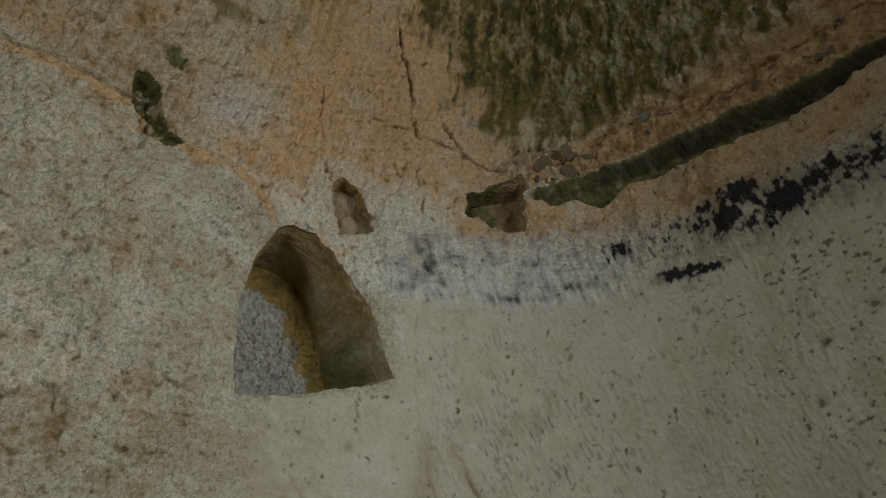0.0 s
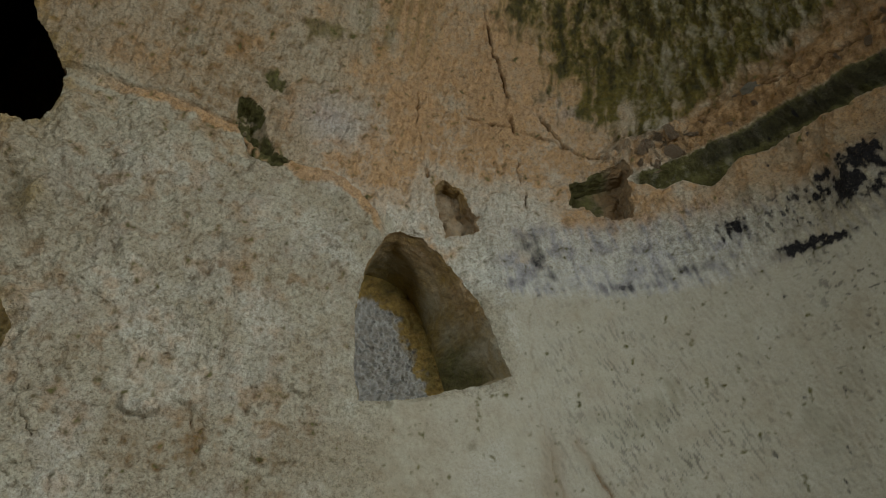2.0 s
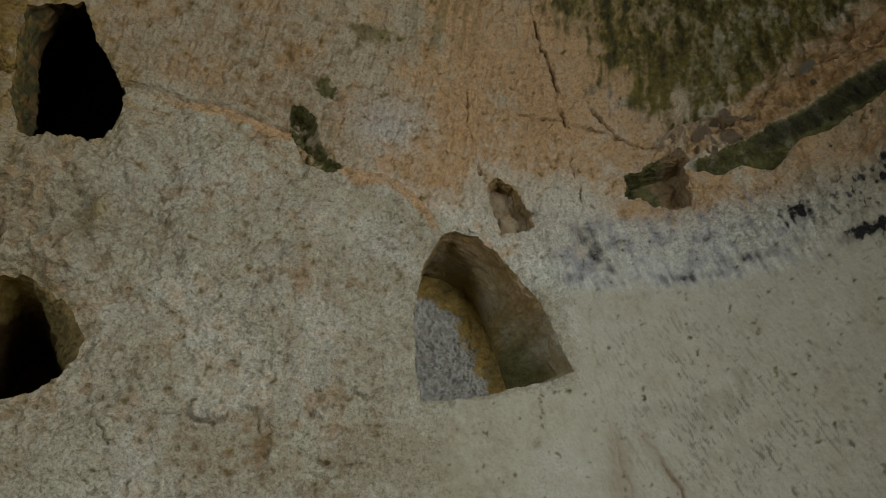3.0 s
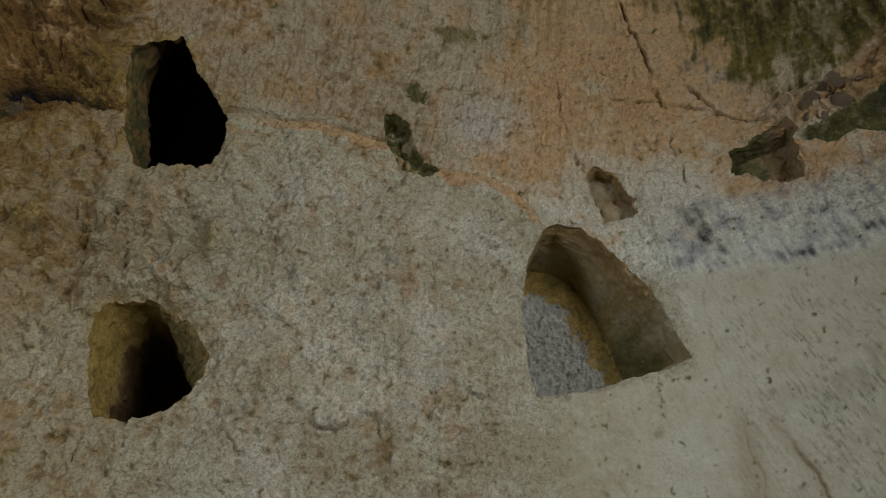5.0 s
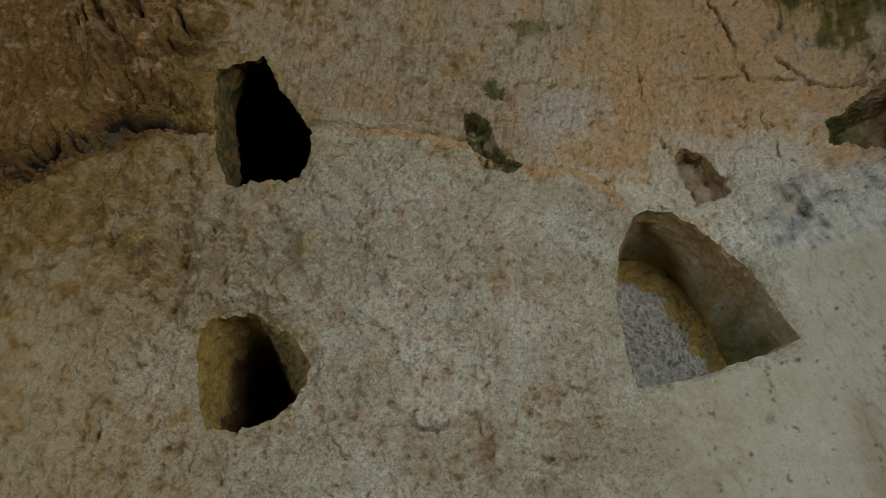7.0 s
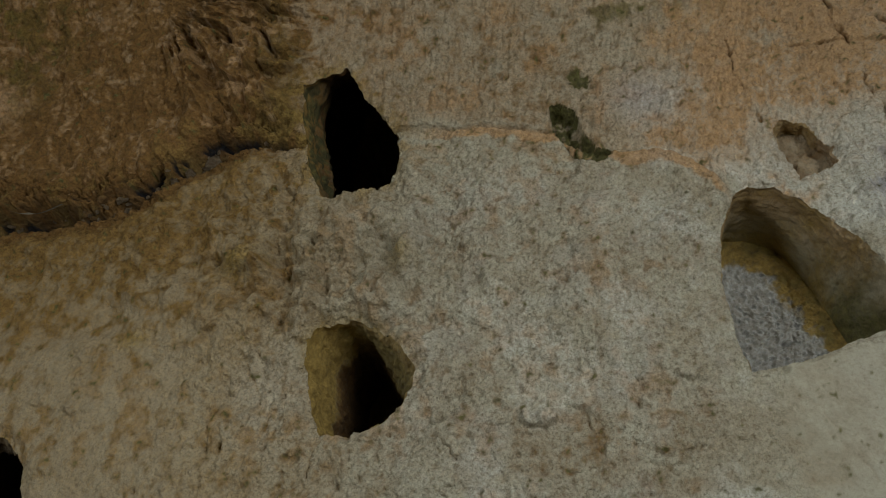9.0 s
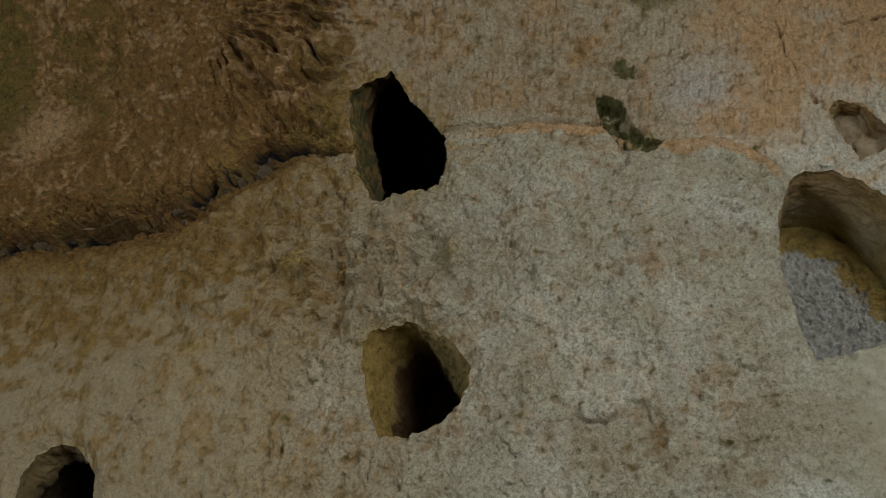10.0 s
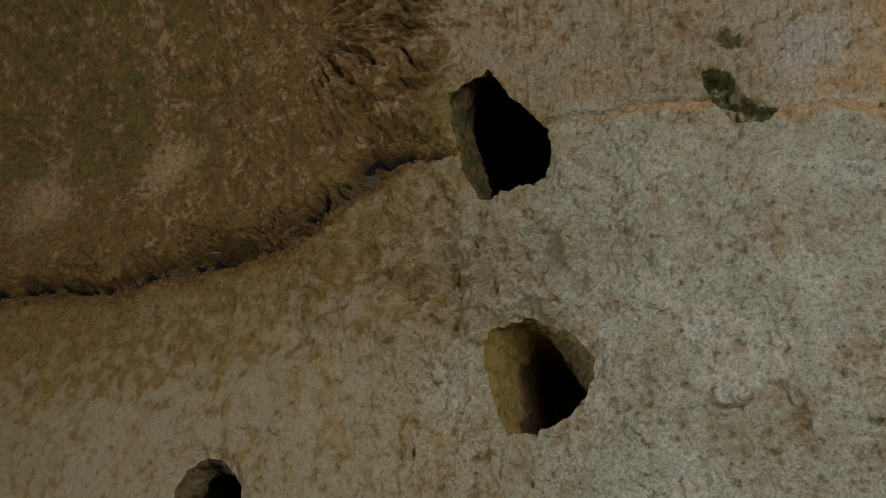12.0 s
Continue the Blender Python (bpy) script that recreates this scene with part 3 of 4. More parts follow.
algae += 0.60 * smooth(-3.2, -4.1, S + 0.3 * n1) * smooth(4.35, 4.75, V + 0.12 * n1) * smooth(-0.4, 0.4, n1 + 0.8 * n2) + 0.30 * fan * smooth(-2.7, -2.3, S) * smooth(-0.3, 0.4, n1)
algae = np.clip(algae + 0.30 * lower_right * smooth(0.1, 0.7, n1 + 0.4 * streak) * blob(S, V, 0.9, 2.75, 0.6, 0.35), 0, 1)
night = green_zone * smooth(-0.1, 0.8, 0.75 * drops + 0.45 * n1 + 0.4 * n2 + 0.35 * n3 + 0.35 * smooth(4.3, 4.8, V) - 0.25)      # black algae

soot_shade = np.zeros_like(S)
ash_zone = smooth(-0.05, 0.14, S) * smooth(3.20, 3.29, V + 0.02 * streak) * smooth(3.74, 3.56, V + 0.05 * n1)
for cs, cv, rs, rv, k in [(1.678, 3.575, 0.10, 0.06, 1.25), (1.61, 3.48, 0.07, 0.08, 1.2), (1.846, 3.468, 0.11, 0.08, 1.25), (2.0, 3.50, 0.13, 0.05, 1.0), (1.523, 3.58, 0.04, 0.03, 1.0), (1.369, 3.314, 0.09, 0.028, 1.3),
                          (1.477, 3.295, 0.07, 0.020, 1.1), (1.105, 3.489, 0.07, 0.04, 0.95), (1.48, 3.50, 0.07, 0.04, 0.9), (1.736, 3.41, 0.12, 0.05, 0.8), (0.255, 3.46, 0.035, 0.10, 0.95), (0.314, 3.338, 0.05, 0.05, 0.75),
                          (0.20, 3.50, 0.06, 0.05, 0.7), (0.62, 3.29, 0.10, 0.03, 0.7), (0.90, 3.35, 0.12, 0.03, 0.6), (2.2, 3.44, 0.2, 0.10, 0.75), (0.14, 3.30, 0.10, 0.03, 0.5)]:
    soot_shade = np.maximum(soot_shade, k * np.exp(-(np.hypot((S - cs) / rs, (V - cv) / rv)) ** 2 * 0.8))
fleck = 0.6 * strokes(S, V, 0.028, 0.055, -12, 116, 3) + 0.7 * fbm(S, V, 0.05, 3, 118, 0.6)
far = smooth(0.85, 1.15, S)
soot_shade = np.maximum(0.95 * far * smooth(0.34, 0.80, soot_shade + 0.25 * streak + 0.55 * fleck - 0.05) + 0.72 * (1 - far) * smooth(0.26, 0.95, soot_shade + 0.25 * n2 + 0.18 * streak + 0.12 * fleck), 0.30 * smooth(0.0, 0.8, soot_shade + 0.25 * streak + 0.4 * n2) * (ash_zone > 0.01))
# blacker in the dents low on the curved wall
soot_shade = np.maximum(soot_shade, 0.45 * smooth(0.45, 0.9, holes + 0.5 * n3) * smooth(0.1, 0.3, holes) * lower_right * smooth(1.2, 1.6, S))
specks = smooth(0.62, 0.85, fbm(S + 0.2 * V, 1.3 * V, 0.034, 3, 151) + 0.50 * fbm(S, V, 0.25, 2, 152)) * smooth(1.15, 1.6, S)
slashes = smooth(0.25, 0.75, strokes(S, V, 0.012, 0.05, -24, 153, 2) + 0.5 * fbm(S, V, 0.12, 2, 154)) * np.clip(blob(S, V, 0.75, 2.55, 0.45, 0.35) + 0.5 * blob(S, V, 0.5, 3.0, 0.35, 0.3), 0, 1)
dabs = smooth(0.30, 0.65, strokes(S, V, 0.022, 0.05, -12, 156, 3) + 0.5 * fbm(S, V, 0.14, 2, 157)) * smooth(1.0, 1.35, S) * smooth(3.34, 3.42, V + 0.02 * streak) * smooth(3.66, 3.52, V + 0.04 * n1)
soot_shade = np.maximum(soot_shade, np.maximum(lower_right * np.maximum(0.60 * specks, 0.42 * slashes), 0.75 * dabs))
# black algae; the shade in the seam's gap is painted black too
soot_shade = np.clip(np.maximum(np.maximum(soot_shade, 0.48 * night), 0.0) + 0.25 * (gap > 0.012) * smooth(-2.25, -2.4, S) * smooth(0.0, 0.006, above) * smooth(0.020, 0.0, above - gap) * smooth(-0.4, 0.2, n2 + 0.3), 0, 1) * free

brown = 0.45 * smooth(-1.9, -2.9, S + 0.15 * n1) * smooth(-0.8, 0.0, above + 0.10 * n2) * smooth(0.02, -0.02, above) * (0.85 + 0.35 * n2 + 0.3 * n3) + vault_left * np.clip(0.62 + 0.35 * n1 + 0.45 * n2 + 0.4 * n3, 0, 1)
# brown speckle; in pits, chips and creases it also paints their shade
brown += (0.14 * pitted * rough + 0.14 * chips * rough + 0.14 * smooth(0.1, 0.9, n3 + 0.6 * n2) + 0.16 * smooth(0.10, 0.0, scabs) * rough) * (1 - 0.5 * smooth_left) * np.clip(left_block + upper_mid, 0, 1) + 0.20 * scar * (0.8 + 0.5 * n2) + 0.12 * panel2 * (0.8 + 0.4 * n1)
brown += 0.22 * left_block * (1 - veil) * smooth(-0.3, 0.6, n2 + 0.6 * n3) + 0.14 * smooth(0.0, 0.9, n2 + 0.7 * n1) * smooth(-1.6, -2.7, S) + 0.22 * smooth(0.35, 0.65, fbm(S, V, 0.10, 2, 155) + 0.15 * n3) * blob(S, V, -4.2, 3.3, 0.8, 0.3) + 0.5 * smooth(0.22, 0.0, above) * smooth(-0.01, 0.01, above) * smooth(-2.2, -2.6, S) * (0.8 + n2) + 0.2 * smooth(0.3, 0.7, holes) * left_block
brown += 0.2 * np.exp(-(beside(S, V, [(0.35, 2.60), (0.38, 2.53), (0.45, 2.42), (0.48, 2.3)]) / 0.03) ** 2) + 0.25 * np.exp(-((S - 0.25) / 0.05) ** 2) * smooth(2.75, 2.5, V)
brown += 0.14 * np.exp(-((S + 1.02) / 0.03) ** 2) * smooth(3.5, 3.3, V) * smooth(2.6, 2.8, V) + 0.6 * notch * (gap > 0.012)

brown += 0.20 * upper_mid * smooth(-0.7, -1.3, S) * (1 + 0.6 * n2) + 0.26 * smooth(-1.6, -3.2, S) + 0.12 * smooth(-4.0, -5.0, S)
# rusty brown rubble; in the gap it also paints the seam's shade
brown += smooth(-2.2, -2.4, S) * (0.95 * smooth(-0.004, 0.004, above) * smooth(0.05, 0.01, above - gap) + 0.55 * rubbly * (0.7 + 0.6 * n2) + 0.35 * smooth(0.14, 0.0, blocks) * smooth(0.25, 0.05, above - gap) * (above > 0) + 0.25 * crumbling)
warm = smooth(-1.55, -2.6, S + 0.25 * n1 + 0.10 * n2) * smooth(2.75, 3.35, V + 0.10 * n1) * smooth(0.02, -0.02, above)
brown += 0.22 * warm * (0.8 + 0.6 * n1 + 0.4 * n2)
brown += red_band * (0.35 + 0.4 * n2 + 0.2 * n3) + 0.22 * under * smooth(1.0, 1.5, S)
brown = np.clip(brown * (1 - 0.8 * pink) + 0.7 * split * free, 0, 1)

moss = smooth(-0.002, 0.012, V - low_edge) * smooth(0.018, 0.008, V - top_edge + 0.010 * n3) * smooth(0.70, 0.78, S) * np.clip(0.95 + 0.3 * n2 + 0.3 * n3, 0.5, 1) + (slot > 0) * (0.55 + 0.6 * slant) * smooth(-0.7, 0.1, n2 + 0.6 * n3)
moss += 0.85 * smooth(0.3, 0.7, hollow_over + 0.5 * n3 + 0.3 * n2) + 0.55 * smooth(0.45, 1.0, blob(S, V, -0.80, 4.52, 0.16, 0.08) + 0.5 * n2)
moss = np.clip(moss, 0, 1)

ash = (0.25 + 0.75 * smooth(-0.4, 0.7, 0.45 * streak + 0.8 * n2 + 0.6 * n1)) * smooth(-0.02, 0.14, S) * smooth(1.35, 1.0, S) * smooth(3.23, 3.29, V + 0.02 * streak) * smooth(3.70, 3.56, V + 0.05 * n1) * np.clip(0.75 + 0.25 * streak + 0.4 * n1, 0, 1)
ash += 0.45 * smooth(1.0, 1.3, S) * smooth(3.25, 3.3, V) * smooth(3.66, 3.5, V) * np.clip(0.4 + 0.7 * streak, 0, 1)
ash += 0.5 * blob(S, V, -0.72, 4.02, 0.14, 0.12) + 0.10 * face * (1 - scar) * (1 - panel2) * smooth(0.0, 0.5, fbm(S, V, 0.2, 2, 120))
ash += 0.55 * blob(S, V, 0.55, 4.33, 0.22, 0.12) * smooth(-0.3, 0.3, n2 + 0.6 * drops)

ash = np.clip(ash + 0.5 * in_groove * smooth(0.035, 0.0, V - low_edge) * smooth(1.2, 1.4, S) * smooth(-0.2, 0.3, n2), 0, 1)
# dark strip under the groove's top edge: dark moss and painted overhang shade
soot_shade = np.clip(soot_shade + 0.50 * smooth(-0.065, -0.045, V - top_edge + 0.012 * n2) * smooth(0.012, -0.004, V - top_edge + 0.006 * n3) * smooth(0.95, 1.1, S), 0, 1)

crust = 0.40 * np.exp(-(inside(S, V, UPPER) / 0.06) ** 2) * smooth(-0.6, 0.4, n2) + 0.30 * np.exp(-(inside(S, V, LOWER) / 0.03) ** 2) * smooth(2.8, 2.95, V)


crust += 0.22 * smooth(-1.7, -2.6, S) * smooth(0.0, -0.1, above)
crust += 0.5 * blob(S, V, -2.5, 3.35, 0.09, 0.05) + 0.5 * blob(S, V, -1.80, 3.33, 0.05, 0.05) + 0.4 * blob(S, V, -2.95, 3.05, 0.06, 0.04) + 0.4 * smooth(0.35, 0.0, above) * vault_left * smooth(0.0, 0.5, n1 + n2)
crust = np.clip(crust, 0, 1)
# shade painted into the seam's cracks; the slot is blacker on its deep side
soot_shade = np.clip(soot_shade + 0.75 * smooth(0.35, 1.0, split) * smooth(-2.25, -2.35, S) + 0.20 * smooth(0.005, 0.03, slot) * slant * smooth(-0.2, 0.4, n2 + 0.5 * n3), 0, 1)
GRIT = np.clip(1 - 0.80 * scratched - 0.65 * sill_panel - 0.35 * smooth_left + 0.25 * lumpy * left_block, 0.15, 1.2)
STAINS_A = np.stack([pale, ochre, algae, soot_shade], -1)
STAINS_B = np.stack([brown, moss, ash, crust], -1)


# ---- materials ----
def mix(nt, fac, a, b, mode="MIX"):
    m = nt.nodes.new("ShaderNodeMix")
    m.data_type, m.blend_type = "RGBA", mode
    for socket_in, value in ((m.inputs[0], fac), (m.inputs[6], a), (m.inputs[7], b)):
        if hasattr(value, "is_output"):
            nt.links.new(value, socket_in)
        elif socket_in.type == "RGBA":
            socket_in.default_value = (*value, 1)
        else:
            socket_in.default_value = value
    return m.outputs[2]


def sums(nt, op, a, b):
    m = nt.nodes.new("ShaderNodeMath")
    m.operation, m.use_clamp = op, op == "MULTIPLY"
    for socket_in, value in ((m.inputs[0], a), (m.inputs[1], b)):
        if hasattr(value, "is_output"):
            nt.links.new(value, socket_in)
        else:
            socket_in.default_value = value
    return m.outputs[0]


def grain(nt, scale, detail=4, rough_=0.6, kind="NOISE"):
    n = nt.nodes.new("ShaderNodeTexNoise" if kind == "NOISE" else "ShaderNodeTexVoronoi")
    c = nt.nodes.new("ShaderNodeTexCoord")
    nt.links.new(c.outputs["Object"], n.inputs["Vector"])
    n.inputs["Scale"].default_value = scale
    if kind == "NOISE":
        n.inputs["Detail"].default_value, n.inputs["Roughness"].default_value = detail, rough_
    return n.outputs[0]


def ramp(nt, value, low_, high_):
    r = nt.nodes.new("ShaderNodeMapRange")
    nt.links.new(value, r.inputs[0])
    r.inputs[1].default_value, r.inputs[2].default_value = low_, high_
    return r.outputs[0]


def rock_material(name, stained=True, base=(0.42, 0.375, 0.275), second=(0.29, 0.245, 0.165)):
    mat = bpy.data.materials.new(name)
    mat.use_nodes = True
    nt = mat.node_tree
    bsdf = nt.nodes["Principled BSDF"]
    big, mid, fine, speck = grain(nt, 7.0, 5, 0.6), grain(nt, 24, 6, 0.7), grain(nt, 95, 5, 0.7), grain(nt, 60, kind="VORONOI")
    colour = mix(nt, ramp(nt, mid, 0.35, 0.72), base, second)
    colour = mix(nt, sums(nt, "MULTIPLY", ramp(nt, big, 0.42, 0.66), 0.6), colour, (0.44, 0.42, 0.32))
    if stained:
        a, b = nt.nodes.new("ShaderNodeAttribute"), nt.nodes.new("ShaderNodeAttribute")
        a.attribute_name, b.attribute_name = "stains_a", "stains_b"
        sa, sb = nt.nodes.new("ShaderNodeSeparateColor"), nt.nodes.new("ShaderNodeSeparateColor")
        nt.links.new(a.outputs["Color"], sa.inputs[0])
        nt.links.new(b.outputs["Color"], sb.inputs[0])
        patch = ramp(nt, mid, 0.25, 0.62)
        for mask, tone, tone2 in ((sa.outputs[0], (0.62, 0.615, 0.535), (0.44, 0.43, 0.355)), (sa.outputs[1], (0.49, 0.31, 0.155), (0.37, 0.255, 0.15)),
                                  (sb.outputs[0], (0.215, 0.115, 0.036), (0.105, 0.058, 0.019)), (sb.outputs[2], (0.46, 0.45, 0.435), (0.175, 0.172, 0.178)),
                                  (b.outputs["Alpha"], (0.37, 0.255, 0.075), (0.22, 0.145, 0.04)), (sa.outputs[2], (0.16, 0.125, 0.028), (0.065, 0.066, 0.022)),
                                  (sb.outputs[1], (0.14, 0.13, 0.045), (0.055, 0.05, 0.018)), (a.outputs["Alpha"], (0.014, 0.013, 0.014), (0.024, 0.022, 0.023))):
            broken = sums(nt, "MULTIPLY", mask, sums(nt, "ADD", ramp(nt, fine, 0.2, 0.7), 0.55))
            if mask is a.outputs["Alpha"] or mask is sb.outputs[1]:
                ragged = ramp(nt, sums(nt, "ADD", mask, sums(nt, "MULTIPLY", ramp(nt, fine, 0.3, 0.7), 0.7)), 0.50, 1.15)
                broken = sums(nt, "MULTIPLY", ragged, sums(nt, "ADD", sums(nt, "MULTIPLY", mask, 0.8), 0.25))
            colour = mix(nt, broken, colour, mix(nt, patch, tone2, tone))
    crumb, tiny, blotch = grain(nt, 130, kind="VORONOI"), grain(nt, 210, 3, 0.65), grain(nt, 42, 6, 0.72)
    coarse_ = 0.8
    if stained:
        g = nt.nodes.new("ShaderNodeAttribute")
        g.attribute_name = "grit"
        coarse_ = g.outputs["Fac"]
    for value, low_, high_, amount, tone in ((tiny, 0.50, 0.36, 0.26, (0.45, 0.40, 0.33)), (tiny, 0.55, 0.70, 0.22, (1.5, 1.47, 1.4)), (blotch, 0.46, 0.36, 0.52, (0.50, 0.44, 0.35)), (blotch, 0.55, 0.66, 0.42, (1.4, 1.38, 1.33)), (fine, 0.49, 0.36, 0.52, (0.40, 0.35, 0.28)),
                                              (fine, 0.56, 0.70, 0.44, (1.45, 1.42, 1.36)), (speck, 0.25, 0.05, 0.34, (0.30, 0.24, 0.18))):
        colour = mix(nt, sums(nt, "MULTIPLY", sums(nt, "MULTIPLY", ramp(nt, value, low_, high_), amount), coarse_), colour, tone, "MULTIPLY")
    nt.links.new(colour, bsdf.inputs["Base Color"])
    bsdf.inputs["Roughness"].default_value = 0.93
    bsdf.inputs["Specular IOR Level"].default_value = 0.2
    bump = nt.nodes.new("ShaderNodeBump")
    bump.inputs["Strength"].default_value, bump.inputs["Distance"].default_value = 1.0, 0.020
    height = sums(nt, "ADD", sums(nt, "MULTIPLY", grain(nt, 30, 3, 0.5), 0.9), sums(nt, "MULTIPLY", grain(nt, 85, 2, 0.5), 0.30))
    height = sums(nt, "SUBTRACT", height, sums(nt, "MULTIPLY", crumb, 0.08))
    nt.links.new(height, bump.inputs["Height"])
    if stained:
        nt.links.new(sums(nt, "ADD", sums(nt, "MULTIPLY", coarse_, 0.85), 0.12), bump.inputs["Strength"])
    nt.links.new(bump.outputs[0], bsdf.inputs["Normal"])
    return mat


ROCK = rock_material("hewn_rock")
PLAIN_ROCK = rock_material("plain_rock", stained=False)
EARTH = rock_material("trodden_earth", stained=False, base=(0.22, 0.17, 0.12), second=(0.14, 0.105, 0.07))


# ---- cutting the sheet into its pieces ----
def centre(a):
    return (a[:-1, :-1] + a[1:, :-1] + a[:-1, 1:] + a[1:, 1:]) / 4


FS, FV = centre(S), centre(V)
PIECE = np.zeros(FS.shape, int)                    # 0: left wall
seam_f = centre(seam)
is_vault = np.where(FS < -0.44, FV > seam_f + centre(gap) * (FS < -1.9), np.where(FS < 0.70, FV > 4.0, FV > centre(top_edge)))
PIECE[FS > 0.15] = 1                               # right wall
PIECE[is_vault] = 2                                # vault
PIECE[(centre(in_groove) > 0.1)] = 3               # groove
PIECE[(centre(notch) > 0.25) & (FS < -2.35)] = 4    # open seam
for name, *_ in RECESSES:
    PIECE[centre(depths[name]) > 0] = 8 if name == "slot_niche" else 9            # open: the recesses' linings come below

COUNT = S.shape[1]


def sheet(name, points, quads, stains_a, stains_b, material, normals=None, parent=None, grit=None):
    used, local = np.unique(quads, return_inverse=True)
    local = local.reshape(-1, 4)
    me = bpy.data.meshes.new(name)
    me.vertices.add(len(used))
    me.vertices.foreach_set("co", points.reshape(-1, 3)[used].astype(np.float32).ravel())
    me.loops.add(local.size)
    me.loops.foreach_set("vertex_index", local.astype(np.int32).ravel())
    me.polygons.add(len(local))
    me.polygons.foreach_set("loop_start", np.arange(0, local.size, 4, dtype=np.int32))
    me.update(calc_edges=True)
    me.polygons.foreach_set("use_smooth", np.ones(len(local), bool))
    for key, values in (("stains_a", stains_a), ("stains_b", stains_b)):
        layer = me.color_attributes.new(key, "FLOAT_COLOR", "POINT")
        layer.data.foreach_set("color", values.reshape(-1, 4)[used].astype(np.float32).ravel())
    layer = me.attributes.new("grit", "FLOAT", "POINT")
    layer.data.foreach_set("value", np.full(len(used), 0.7, np.float32) if grit is None else grit.ravel()[used].astype(np.float32))
    if normals is not None:
        me.normals_split_custom_set_from_vertices(normals.reshape(-1, 3)[used].tolist())
    me.materials.append(material)
    ob = new(name, me)
    ob.parent = parent
    return ob


def cut(name, code, material, parent=None):
    ii, jj = np.nonzero(PIECE == code)
    quads = np.stack([ii * COUNT + jj, (ii + 1) * COUNT + jj, (ii + 1) * COUNT + jj + 1, ii * COUNT + jj + 1], 1)
    return sheet(name, POINTS, quads, STAINS_A, STAINS_B, material, NORMALS, parent, GRIT)


tagged(cut("wall_north", 0, ROCK), "rough pitted grey-beige rock-cut cave wall with carved niches", "rock wall", kind="structure")
tagged(cut("wall_east", 1, ROCK), "smooth pale curved rock-cut wall with sooty black stains", "rock wall", kind="structure")
tagged(cut("vault", 2, ROCK), "tooled ochre and algae-green rock vault above the wall", "rock vault", kind="structure")
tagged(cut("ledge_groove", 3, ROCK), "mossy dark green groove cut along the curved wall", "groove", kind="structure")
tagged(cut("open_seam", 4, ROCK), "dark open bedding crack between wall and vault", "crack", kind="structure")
NICHES = {
    "arched_niche": ("arched rock-cut niche with pebbly grey back and yellow crust", "niche"),
    "upper_niche": ("deep black pointed niche cut through the bedding crack", "niche"),
    "round_niche": ("rounded deep niche with yellow-brown side and dark inside", "niche"),
    "low_niche": ("small rounded dark niche low in the pale wall", "niche"),
    "slot_niche": ("shallow slanting slot with dark green moss", "niche"),
    "beam_socket": ("small broken rectangular beam socket in pinkish rock", "socket"),
    "ledge_pocket": ("ragged mossy pocket at the end of the groove", "pocket"),
}
def radius(pts, c, angles):
    """How far an outline lies from its centre in each direction."""
    p, out = np.array(pts) - c, np.zeros(len(angles))
    dx, dy = np.cos(angles), np.sin(angles)
    for (ax, ay), (bx, by) in zip(p, np.roll(p, -1, 0)):
        ex, ey = bx - ax, by - ay
        den = dx * ey - dy * ex
        den = np.where(np.abs(den) < 1e-9, 1e-9, den)
        t, k = (ax * ey - ay * ex) / den, (ax * dy - ay * dx) / den
        out = np.where((k >= -1e-6) & (k <= 1 + 1e-6) & (t > 0), np.maximum(out, t), out)
    return out


